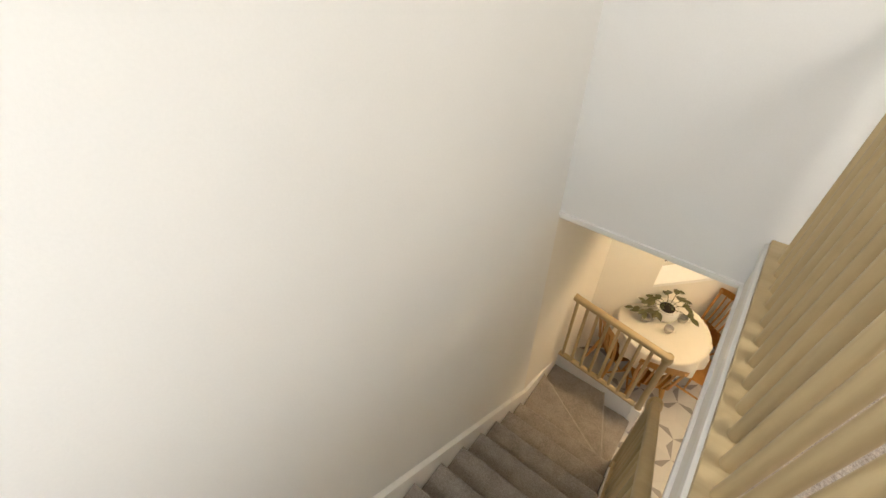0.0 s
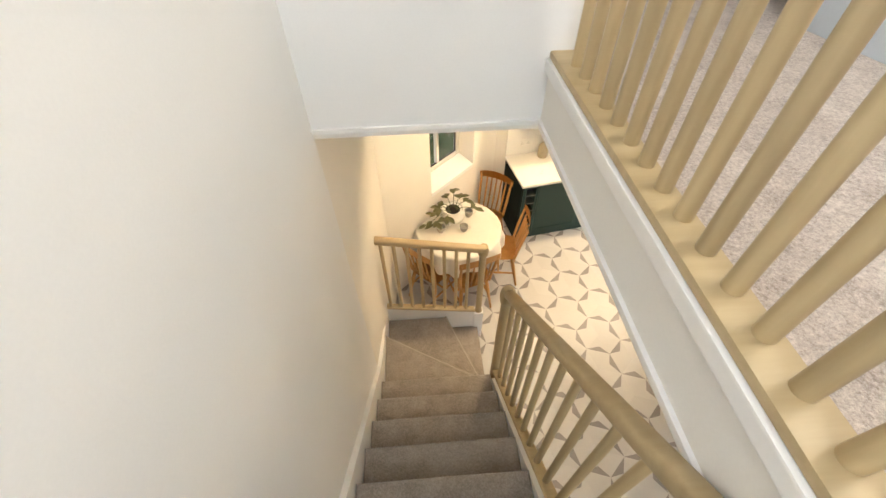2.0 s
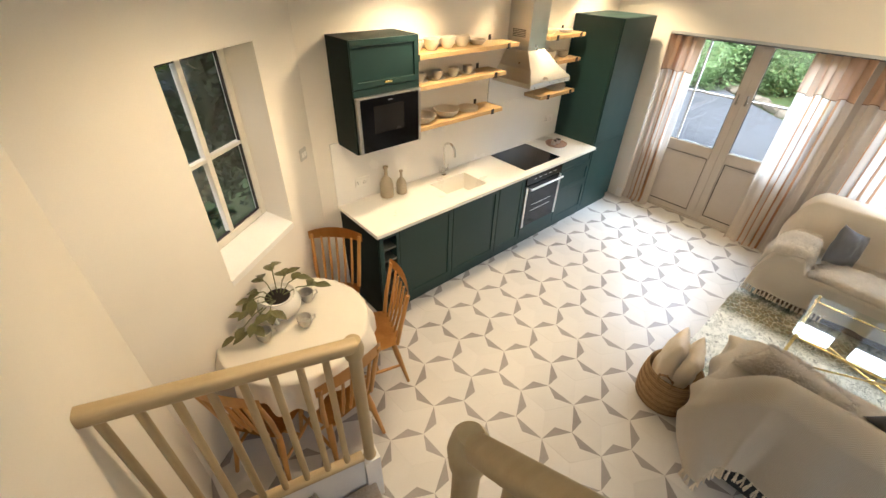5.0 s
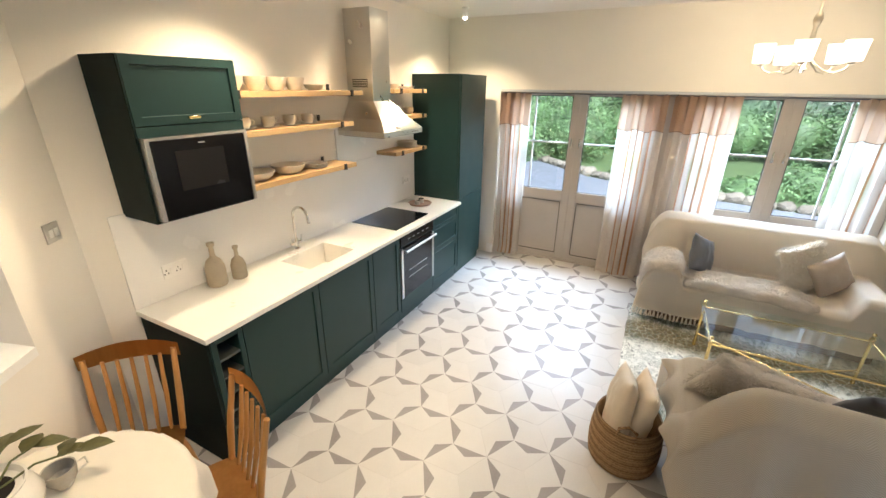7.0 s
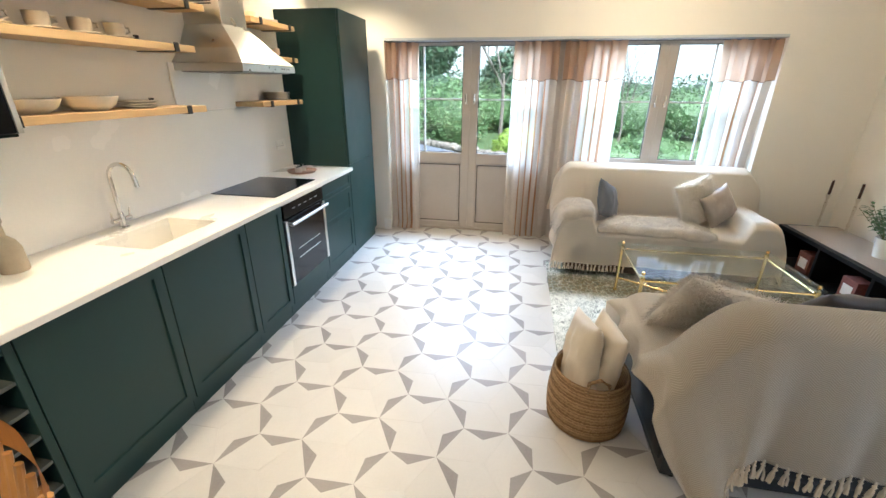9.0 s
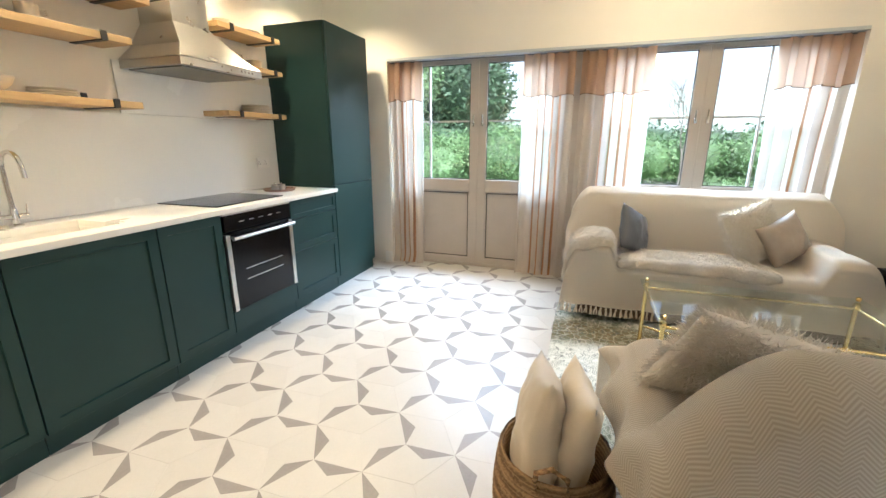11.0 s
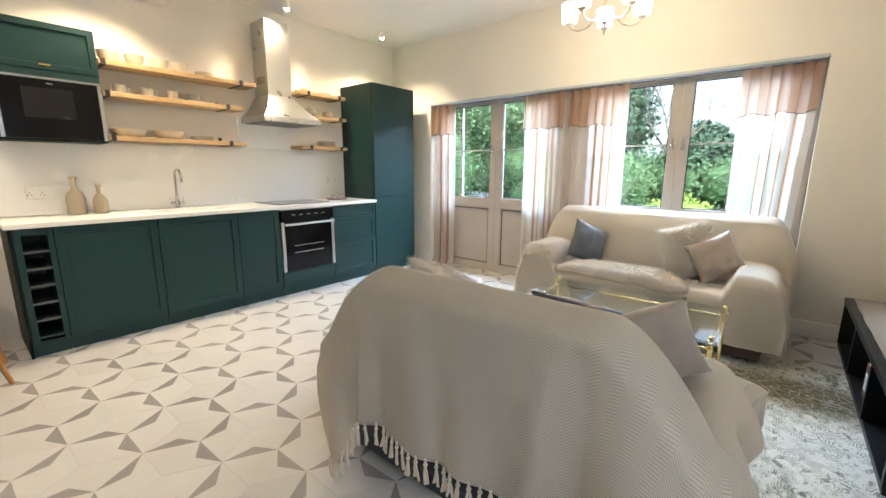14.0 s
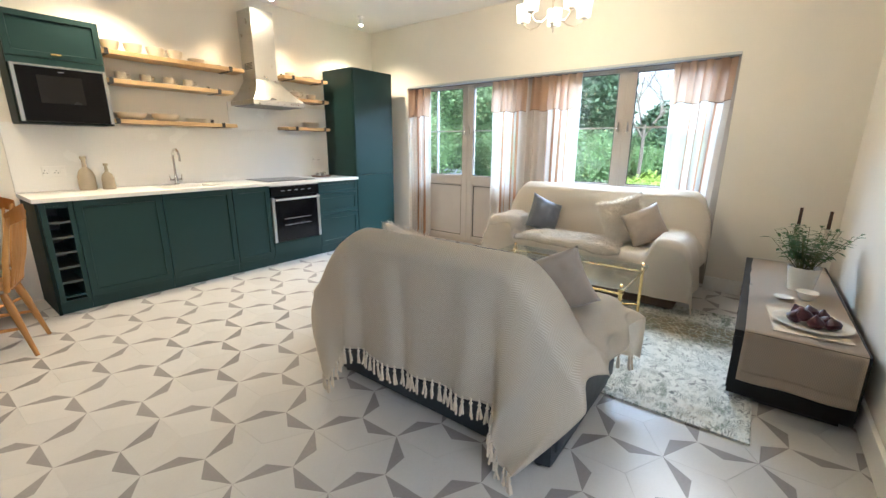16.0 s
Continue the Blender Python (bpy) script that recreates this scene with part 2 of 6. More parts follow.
def tube(pts, r, seg=10, bm=None):
    b = bm or bmesh.new()
    pts = [Vector(p) for p in pts]
    loops = []
    for i, p in enumerate(pts):
        d = (pts[min(i + 1, len(pts) - 1)] - pts[max(i - 1, 0)]).normalized()
        q = d.to_track_quat("Z", "Y").to_matrix()
        rr = r[i] if isinstance(r, (list, tuple)) else r
        loops.append([b.verts.new(p + q @ Vector((rr * math.cos(a), rr * math.sin(a), 0))) for a in (2 * math.pi * k / seg for k in range(seg))])
    for l0, l1 in zip(loops, loops[1:]):
        k0 = min(range(seg), key=lambda k: (l0[0].co - l1[k].co).length)
        for k in range(seg):
            b.faces.new((l0[k], l0[(k + 1) % seg], l1[(k + 1 + k0) % seg], l1[(k + k0) % seg]))
    b.faces.new(loops[0][::-1])
    b.faces.new(loops[-1])
    return b


def lathe(profile, centre=(0, 0, 0), seg=28, bm=None):
    """A turned vessel from (radius, height) pairs."""
    b = bm or bmesh.new()
    c = Vector(centre)
    loops = [[b.verts.new(c + Vector((r * math.cos(a), r * math.sin(a), z))) for a in (2 * math.pi * k / seg for k in range(seg))] for r, z in profile]
    for l0, l1 in zip(loops, loops[1:]):
        for k in range(seg):
            b.faces.new((l0[k], l0[(k + 1) % seg], l1[(k + 1) % seg], l1[k]))
    if profile[0][0] > 1e-4:
        b.faces.new(loops[0][::-1])
    if profile[-1][0] > 1e-4:
        b.faces.new(loops[-1])
    bmesh.ops.remove_doubles(b, verts=b.verts, dist=1e-5)
    return b


def sheet(fn, nu, nv, thick=0.0, uv=None, wrap=False):
    """A cloth-like surface from fn(u, v) with u, v in 0..1."""
    b = bmesh.new()
    g = [[b.verts.new(fn(i / nu, j / nv)) for j in range(nv + 1)] for i in range(nu + 1)]
    lay = b.loops.layers.uv.new("UVMap")
    for i in range(nu):
        for j in range(nv):
            f = b.faces.new((g[i][j], g[i + 1][j], g[i + 1][j + 1], g[i][j + 1]))
            for lp, (a, c) in zip(f.loops, ((i, j), (i + 1, j), (i + 1, j + 1), (i, j + 1))):
                uu, vv = a / nu, c / nv
                lp[lay].uv = uv(uu, vv) if uv else (uu, vv)
    if thick:
        bmesh.ops.solidify(b, geom=b.faces[:], thickness=thick)
    return b


def panel_door(x0, x1, z0, z1, y, rail=0.065, depth=0.02, recess=0.009):
    """A framed cabinet front whose face lies at y and looks to -y."""
    b = box(x0, x1, y, y + depth, z0, z1)
    b.faces.ensure_lookup_table()
    f = min(b.faces, key=lambda q: q.calc_center_median().y)
    bmesh.ops.inset_region(b, faces=[f], thickness=0.0015, depth=0)
    for w in {v for e in b.edges for v in e.verts} - set(f.verts):
        if w.co.y < y + 0.001:
            w.co.y += 0.0015
    bmesh.ops.inset_region(b, faces=[f], thickness=rail, depth=0)
    bmesh.ops.inset_region(b, faces=[f], thickness=0.004, depth=0)
    for w in f.verts:
        w.co.y += recess
    return b


# ---- structure: ground floor ----
CEIL_Z, UP_Z, TOP_Z = 2.86, 3.15, 5.45
KY, WX, RY = 5.49, 6.99, 0.19
SO, SU, SV = Vector((1.186, 3.133, 0)), Vector((0.987, -0.16, 0)), Vector((0.16, 0.987, 0))
C1, C2 = Vector((1.465, 4.42, 0)), Vector((2.92, KY, 0))


def S(u, v, z=0.0):
    """A place in the stair's own frame: across, along, up."""
    return SO + u * SU + v * SV + Vector((0, 0, z))


STAIR = Matrix(((SU.x, SV.x, 0, SO.x), (SU.y, SV.y, 0, SO.y), (0, 0, 1, 0), (0, 0, 0, 1)))


def s_obj(ob):
    ob.matrix_world = STAIR
    return ob


def wall_between(p, q, z0, z1, t, name, label, material=WALL, holes=()):
    """A wall whose inner face runs from p to q; t: thickness to the right of that way. holes: (from, to, bottom, top) along it."""
    p, q = Vector((*p[:2], 0)), Vector((*q[:2], 0))
    length = (q - p).length
    b = bmesh.new()
    cuts = sorted({0.0, length, *(h[0] for h in holes), *(h[1] for h in holes)})
    for a, c in zip(cuts, cuts[1:]):
        spans = [(z0, z1)]
        for h in holes:
            if h[0] <= a and c <= h[1]:
                spans = [s for s in ((z0, h[2]), (h[3], z1)) if s[1] - s[0] > 1e-4]
        for s0, s1 in spans:
            box(a, c, -t, 0, s0, s1, 0, b)
    bmesh.ops.remove_doubles(b, verts=b.verts, dist=1e-4)
    ob = setting(name, b, material, label)
    ang = math.atan2(q.y - p.y, q.x - p.x)
    ob.matrix_world = Matrix.Translation(p) @ Matrix.Rotation(ang, 4, "Z")
    return ob


OY0, OY1, OZ = 1.03, 4.79, 2.09
wall_between((WX, KY), (C2.x, KY), 0, TOP_Z, 0.3, "wall_north", "cream painted plaster wall behind the kitchen units")
wall_between((WX, RY), (WX, KY), 0, TOP_Z, 0.32, "wall_east", "cream plaster wall with a wide glazed opening", WALL, [(OY0 - RY, OY1 - RY, -0.01, OZ)])
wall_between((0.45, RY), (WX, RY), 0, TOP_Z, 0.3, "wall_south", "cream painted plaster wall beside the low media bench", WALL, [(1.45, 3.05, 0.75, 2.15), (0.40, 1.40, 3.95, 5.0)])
# frame of the made-up south window, added only to carry the fill lamp
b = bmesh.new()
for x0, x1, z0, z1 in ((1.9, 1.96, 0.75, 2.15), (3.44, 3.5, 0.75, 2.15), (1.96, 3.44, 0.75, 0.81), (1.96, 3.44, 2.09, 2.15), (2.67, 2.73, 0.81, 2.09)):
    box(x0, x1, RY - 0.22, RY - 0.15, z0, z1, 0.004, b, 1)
setting("unseen_window_4", b, FRAME_CREAM, "cream window frame added in the south wall, out of view")
wall_between(C2, C1, 0, CEIL_Z, 0.25, "wall_diagonal", "cream plaster wall with a deep casement window recess", WALL, [((C2 - C1).length - 1.37, (C2 - C1).length - 0.66, 1.05, 2.27)])
wall_between(C1, SO, 0, CEIL_Z, 0.3, "wall_stair_foot", "cream plaster wall beside the winding stairs")
wall_between(S(0, 0), S(0, -3.3), 0, TOP_Z, 0.3, "wall_stair", "off-white plaster wall along the staircase", UPPER)

# floor bed under the tiles
setting("floor", prism([(0.3, RY - 0.1), (7.28, RY - 0.1), (7.28, 5.7), (0.9, 5.7)], -0.12, -0.0015), plain("tile_grout", (0.55, 0.525, 0.49), 0.9, var=0.1, scale=8, fine=200, bmp=0.2), "pale grouted bed of the tiled floor")

# floor slab between the storeys: ceiling below, carpet above
WELL = 0.963
far_v = (RY - S(WELL, 0).y) / SV.y
ring = [SO, C1, C2, Vector((WX, KY, 0)), Vector((WX, RY, 0)), S(WELL, far_v), S(WELL, 0)]
setting("ceiling", prism([(p.x, p.y) for p in ring], CEIL_Z, UP_Z - 0.03), CEIL, "off-white painted plaster ceiling")
setting("upper_floor", prism([(p.x, p.y) for p in [S(WELL + 0.07, 2.3), Vector((3.74, 5.3, 0)), Vector((3.74, RY, 0)), S(WELL + 0.07, far_v)]], UP_Z - 0.026, UP_Z + 0.012), CARPET_UP, "mottled beige-grey carpet of the upper landing")
setting("upper_floor_boards", prism([(3.7405, RY), (WX, RY), (WX, 5.3), (3.7405, 5.3)], UP_Z - 0.027, UP_Z + 0.008), wood("oak_boards", (0.52, 0.33, 0.15), (0.38, 0.22, 0.09), 1, 14), "warm oak boards beyond the landing")
setting("trim_threshold", box(3.722, 3.762, 3.06, 5.2, UP_Z + 0.012, UP_Z + 0.02, 0.002), BRASS, "polished brass threshold strip")
setting("wall_upper_east", prism([(3.28, RY), (3.60, RY), (3.60, 3.05), (3.28, 3.05)], UP_Z - 0.03, TOP_Z), UPPER, "white painted wall of the upper landing")
setting("baseboard_upper", box(3.262, 3.28, RY, 3.05, UP_Z + 0.012, UP_Z + 0.15, 0.004), plain("pale_blue_skirting", (0.62, 0.68, 0.74), 0.45, var=0.05), "pale blue-white skirting upstairs")
b = bmesh.new()
box(0, WELL + 0.16, -0.006, 0.12, CEIL_Z + 0.03, TOP_Z, 0, b)
s_obj(setting("wall_upper_north", b, UPPER, "pale grey-white wall above the stairwell"))
s_obj(setting("wall_upper_passage", box(WELL + 0.04, WELL + 0.16, 0.121, 2.35, UP_Z - 0.03, TOP_Z), UPPER, "white wall of the upper passage"))
b = box(0.0, WELL, -0.02, -0.0065, CEIL_Z + 0.03, CEIL_Z + 0.05, 0.003)
box(WELL - 0.014, WELL + 0.004, far_v, -0.02, CEIL_Z + 0.03, CEIL_Z + 0.05, 0.003, b)
s_obj(setting("trim_stairwell_foot", b, WHITE, "narrow white bead round the stairwell's lower edge"))
b = box(WELL - 0.022, WELL - 0.001, far_v, -0.008, UP_Z - 0.035, UP_Z + 0.012, 0.006)
s_obj(setting("trim_stairwell_top", b, WHITE, "white gloss trim along the stairwell's upper edge"))
setting("ceiling_upper", prism([(0.0, -0.2), (7.3, -0.2), (7.3, 5.8), (0.0, 5.8)], TOP_Z, TOP_Z + 0.1), CEIL, "white ceiling of the upper landing")
# assumed window behind the stair head, never in view; holds the added lamp
b = bmesh.new()
for x0, x1, z0, z1 in ((0.85, 0.91, 3.95, 5.0), (1.79, 1.85, 3.95, 5.0), (0.91, 1.79, 3.95, 4.01), (0.91, 1.79, 4.94, 5.0), (1.32, 1.38, 4.01, 4.94)):
    box(x0, x1, RY - 0.22, RY - 0.15, z0, z1, 0.004, b, 1)
setting("unseen_window_5", b, WHITE, "white window frame assumed at the head of the stairs, out of view")
s_obj(setting("landing_floor", box(0, WELL, -3.3, -2.79, UP_Z - 0.2, UP_Z, 0.01), CARPET, "carpeted landing at the head of the stairs"))

# beam across the kitchen
b = bmesh.new()
for z in (CEIL_Z - 0.24, CEIL_Z):
    for x, y in ((4.03, KY), (4.66, RY), (4.90, RY), (4.27, KY)):
        b.verts.new((x, y, z))
b.verts.ensure_lookup_table()
v = b.verts
for f in ((0, 1, 2, 3), (4, 7, 6, 5), (0, 4, 5, 1), (1, 5, 6, 2), (2, 6, 7, 3), (3, 7, 4, 0)):
    b.faces.new([v[i] for i in f])
setting("ceiling_beam", b, CEIL, "off-white plastered beam across the ceiling")

# skirting
b = box(WX - 0.02, WX, OY1, KY - 0.62, 0, 0.13, 0.004)
setting("baseboard", b, WHITE, "cream skirting beside the tall cupboard")
b = box(WX - 0.02, WX, RY + 0.02, OY0, 0, 0.13, 0.004)
box(1.8, WX, RY, RY + 0.02, 0, 0.13, 0.004, b)
setting("baseboard", b, WHITE, "cream skirting round the sitting area")

# ---- staircase ----
RISE, GO = UP_Z / 16, 0.223
V0 = -0.117
stairs = s_obj(thing("staircase", "carpeted winding stairs with grey-brown pile and white strings", "staircase", kind="structure"))


def tread(pts, z):
    """One carpeted step over a plan outline: rounded top edges, riser down to the step below."""
    b = prism(pts, z - RISE - 0.004, z)
    top = [e for e in b.edges if all(abs(w.co.z - z) < 1e-4 for w in e.verts)]
    bmesh.ops.bevel(b, geom=top, offset=0.018, segments=3, affect="EDGES", profile=0.5)
    return b


U0, U1 = 0.035, 0.89
for k in range(12):
    v1 = V0 - k * GO
    part("step", tread([(U0, v1 - GO - 0.02), (U1, v1 - GO - 0.02), (U1, v1), (U0, v1)], RISE * (4 + k)), CARPET, stairs, smooth=True)
VB = 0.70
piv = (U1, V0 - 0.02)
part("winder", tread([(U0, V0 - 0.03), piv, (U1, V0 + 0.03), (U0, 0.40)], RISE * 3), CARPET, stairs, smooth=True)
part("winder", tread([(U0, 0.36), (U1, V0 - 0.01), (U1 - 0.0, V0 + 0.06), (0.60, VB), (U0, VB)], RISE * 2), CARPET, stairs, smooth=True)
part("winder", tread([(0.57, VB), (U1 - 0.02, V0), (U1 + 0.03, V0 + 0.02), (U1 + 0.03, VB)], RISE), CARPET, stairs, smooth=True)
NOSE = plain("worn_nosing", (0.46, 0.40, 0.33), 0.9, var=0.15, scale=20, fine=200, bmp=0.3)
for p0, p1, k in (((U0, 0.395), (U1 - 0.02, V0 + 0.015), 3), ((0.592, VB), (U1 - 0.01, V0 + 0.03), 2)):
    part("nosing", rod((*p0, RISE * k - 0.006), (*p1, RISE * k - 0.006), 0.0075, 0.0075, 8), NOSE, stairs, "pale worn nosing", smooth=True)
# wall string: white board that follows the pitch
b = bmesh.new()
prof = [(-2.85, UP_Z + 0.10), (V0, RISE * 4 + 0.13), (0.0, RISE * 3.4 + 0.13), (0.36, RISE * 3 + 0.11), (VB, RISE * 2 + 0.10), (VB, 0.0), (V0, 0.0), (-2.85, UP_Z - 0.9)]
a0 = [b.verts.new((0.002, v_, z_)) for v_, z_ in prof]
a1 = [b.verts.new((0.034, v_, z_)) for v_, z_ in prof]
b.faces.new(a0)
b.faces.new(a1[::-1])
for i in range(len(prof)):
    j = (i + 1) % len(prof)
    b.faces.new((a0[i], a0[j], a1[j], a1[i]))
part("wall_string", b, WHITE, stairs, "white painted skirting string")
# outer string and the closed wall beneath it
PITCH = RISE / GO
b = bmesh.new()
prof = [(-2.79, UP_Z - 0.05), (V0 - 0.05, RISE * 4 + 0.02), (V0 - 0.05, 0.0), (-2.79, 0.0)]
a0 = [b.verts.new((U1 + 0.0, v_, z_)) for v_, z_ in prof]
a1 = [b.verts.new((U1 + 0.05, v_, z_)) for v_, z_ in prof]
b.faces.new(a0)
b.faces.new(a1[::-1])
for i in range(4):
    j = (i + 1) % 4
    b.faces.new((a0[i], a0[j], a1[j], a1[i]))
part("outer_string", b, WHITE, stairs, "white painted outer string")


def rail_profile(p, q, w=0.06, h=0.055):
    """A moulded rail of rounded section between two places."""
    p, q = Vector(p), Vector(q)
    d = (q - p).normalized()
    side = d.cross(Vector((0, 0, 1))).normalized()
    up = side.cross(d)
    sec = [(math.copysign(abs(math.cos(a)) ** 0.6, math.cos(a)) * w / 2, math.copysign(abs(math.sin(a)) ** 0.6, math.sin(a)) * h / 2) for a in (2 * math.pi * k / 16 for k in range(16))]
    b = bmesh.new()
    l0 = [b.verts.new(p + side * x + up * z) for x, z in sec]
    l1 = [b.verts.new(q + side * x + up * z) for x, z in sec]
    for k in range(16):
        b.faces.new((l0[k], l0[(k + 1) % 16], l1[(k + 1) % 16], l1[k]))
    b.faces.new(l0[::-1])
    b.faces.new(l1)
    return b


# flight balustrade
flight = s_obj(thing("stair_balustrade", "pale pine handrail with round balusters along the stairs", "balustrade"))
UR = 0.925


def top_z(v_):
    return 1.845 - (PITCH - 0.03) * (v_ + 0.144)


part("handrail", rail_profile((UR, -0.11, top_z(-0.11)), (UR, -2.75, top_z(-2.75)), 0.062, 0.058), PINE_X, flight, smooth=True)
part("newel", rod((UR, -0.10, 0.0), (UR, -0.10, 1.85), 0.040, 0.03, 20, rings=((0.25, 0.040), (0.255, 0.034), (0.925, 0.034), (0.935, 0.044), (0.965, 0.05), (0.99, 0.042))), PINE, flight, "turned pine newel post with a rounded cap", smooth=True)
part("base_rail", rail_profile((UR, -0.14, 0.86), (UR, -2.75, 0.86 + PITCH * 2.61), 0.06, 0.03), PINE_X, flight, smooth=True)
for k in range(23):
    v_ = -0.235 - 0.108 * k
    z_ = 0.86 - PITCH * (v_ + 0.14)
    part("baluster", rod((UR, v_, z_), (UR, v_, top_z(v_) - 0.02), 0.017, 0.017, 12), PINE, flight, smooth=True)

# guard at the foot, over the winders
guard = s_obj(thing("stair_guard", "short pine guard rail with round balusters on a white board", "balustrade"))
GV = 0.725
part("rail", rail_profile((0.0, GV, 1.50), (0.93, GV - 0.01, 1.325), 0.065, 0.06), PINE_X, guard, smooth=True)
part("newel", rod((0.92, GV, 0.0), (0.92, GV, 1.35), 0.036, 0.036, 18, rings=((0.32, 0.036), (0.325, 0.03), (0.915, 0.03), (0.93, 0.042), (0.965, 0.046), (0.99, 0.038))), PINE, guard, "round pine newel post with a domed cap", smooth=True)
part("newel_base", box(0.875, 0.965, GV - 0.045, GV + 0.045, 0, 0.43, 0.006), WHITE, guard, "white painted newel base")
part("base_rail", rail_profile((0.0, GV, 0.60), (0.88, GV, 0.45), 0.06, 0.03), PINE_X, guard, smooth=True)
b = bmesh.new()
pr = [(0.0, 0.0), (0.875, 0.0), (0.875, 0.44), (0.0, 0.585)]
a0 = [b.verts.new((x, GV - 0.02, z)) for x, z in pr]
a1 = [b.verts.new((x, GV + 0.02, z)) for x, z in pr]
b.faces.new(a0)
b.faces.new(a1[::-1])
for i in range(4):
    j = (i + 1) % 4
    b.faces.new((a0[i], a0[j], a1[j], a1[i]))
part("apron", b, WHITE, guard, "white painted apron board")
for k in range(8):
    u_ = 0.075 + 0.103 * k
    part("baluster", rod((u_, GV, 0.60 - 0.17 * u_), (u_, GV, 1.49 - 0.188 * u_), 0.016, 0.016, 12), PINE, guard, smooth=True)

# gallery balustrade on the upper floor
gallery = s_obj(thing("gallery_balustrade", "pale pine balustrade with round balusters along the landing edge", "balustrade"))
part("base_rail", box(WELL - 0.010, WELL + 0.085, far_v, -0.007, UP_Z + 0.0125, UP_Z + 0.04, 0.010), PINE_X, gallery, smooth=True)
part("handrail", rail_profile((WELL + 0.05, -0.003, UP_Z + 0.95), (WELL + 0.05, far_v, UP_Z + 0.95), 0.07, 0.06), PINE_X, gallery, smooth=True)
for k in range(27):
    v_ = -0.146 - 0.0985 * k
    part("baluster", rod((WELL + 0.05, v_, UP_Z + 0.03), (WELL + 0.05, v_, UP_Z + 0.93), 0.021, 0.021, 14), PINE, gallery, smooth=True)

# ---- glazed front: two door leaves and two window leaves ----
GX = 7.15
# one dark colour for the rubber seals and for the panels' shadow lines
SEAL_AND_SHADE = plain("dark_seal_and_shade", (0.035, 0.03, 0.027), 0.7, var=0.2)


def leaf(name, y0, y1, bar_y, label, hinge):
    """One taupe leaf: stiles, rails, glazing bars, two panes' height of glass over a solid panel."""
    t = thing(name, label, "door" if "door" in name else "window", kind="structure")
    st = 0.085
    fr = bmesh.new()
    for a, c, z0, z1 in ((y0, y0 + st, 0.03, 2.075), (y1 - st, y1, 0.03, 2.075), (y0 + st, y1 - st, 0.03, 0.085), (y0 + st, y1 - st, 0.80, 0.925), (y0 + st, y1 - st, 2.03, 2.075)):
        box(GX, GX + 0.055, a, c, z0, z1, 0.004, fr, 1)
    part("leaf_frame", fr, TAUPE, t)
    pn = box(GX + 0.02, GX + 0.04, y0 + st, y1 - st, 0.085, 0.80)
    for a, c, z0, z1 in ((y0 + st, y0 + st + 0.012, 0.085, 0.80), (y1 - st - 0.012, y1 - st, 0.085, 0.80), (y0 + st, y1 - st, 0.085, 0.097), (y0 + st, y1 - st, 0.788, 0.80)):
        box(GX + 0.006, GX + 0.022, a, c, z0, z1, 0.003, pn, 1)
    part("lower_panel", pn, TAUPE, t)
    # the strip round the panel is a shadow gap put in as dark colour
    for nm, z0, z1 in (("panel_shade_strip", 0.097, 0.788), ("gasket", 0.925, 2.03)):
        gr = bmesh.new()
        a0, a1, wd = y0 + st + (0.012 if nm == "panel_shade_strip" else 0.0), y1 - st - (0.012 if nm == "panel_shade_strip" else 0.0), 0.007
        for a, c, q0, q1 in ((a0, a0 + wd, z0, z1), (a1 - wd, a1, z0, z1), (a0 + wd, a1 - wd, z0, z0 + wd), (a0 + wd, a1 - wd, z1 - wd, z1)):
            box(GX + 0.011, GX + 0.0195, a, c, q0, q1, 0, gr)
        part(nm, gr, SEAL_AND_SHADE, t, "dark rubber glazing seal" if nm == "gasket" else "dark strip standing in for the shadow gap round the panel")
    bars = box(GX + 0.012, GX + 0.042, y0 + st, y1 - st, 1.492, 1.508)
    box(GX + 0.0125, GX + 0.0415, bar_y - 0.008, bar_y + 0.008, 0.925, 2.03, 0, bars)
    part("glazing_bar", bars, plain("bar_grey", (0.46, 0.45, 0.42), 0.5, var=0.06), t)
    g = part("pane", box(GX + 0.022, GX + 0.028, y0 + st, y1 - st, 0.925, 2.03), GLASS, t)
    g.visible_shadow = False
    hb = rod((GX - 0.02, hinge, 1.47), (GX - 0.02, hinge, 1.56), 0.008, 0.008, 8)
    box(GX - 0.025, GX + 0.002, hinge - 0.012, hinge + 0.012, 1.45, 1.50, 0.003, hb, 1)
    part("handle", hb, CHROME, t, "small metal handle", smooth=True)
    return t


leaf("door_1", 3.885, 4.70, 4.40, "taupe half-glazed door leaf with a panelled foot", 3.93)
leaf("door_2", 3.075, 3.885, 3.34, "taupe half-glazed door leaf with a panelled foot", 3.84)
leaf("window_1", 1.955, 2.77, 2.50, "taupe glazed leaf with slim glazing bars", 2.0)
leaf("window_2", 1.12, 1.955, 1.53, "taupe glazed leaf with slim glazing bars", 1.91)
b = bmesh.new()
for y0, y1 in ((OY0, 1.12), (2.77, 3.075), (4.70, OY1)):
    box(GX - 0.01, GX + 0.08, y0, y1, 0.0, 2.085, 0.004, b, 1)
box(GX - 0.012, GX + 0.082, OY0, OY1, 0.0, 0.03, 0.004, b, 1)
box(GX - 0.012, GX + 0.082, OY0, OY1, 2.075, OZ, 0.003, b, 1)
setting("window_frame", b, TAUPE, "taupe painted outer frame of the glazed front")
lin = plain("lintel_grey", (0.50, 0.53, 0.54), 0.5, var=0.06)
setting("trim_lintel", box(WX - 0.006, WX + 0.15, OY0 + 0.003, OY1 - 0.003, OZ - 0.025, OZ - 0.001, 0.003), lin, "blue-grey painted head of the opening")

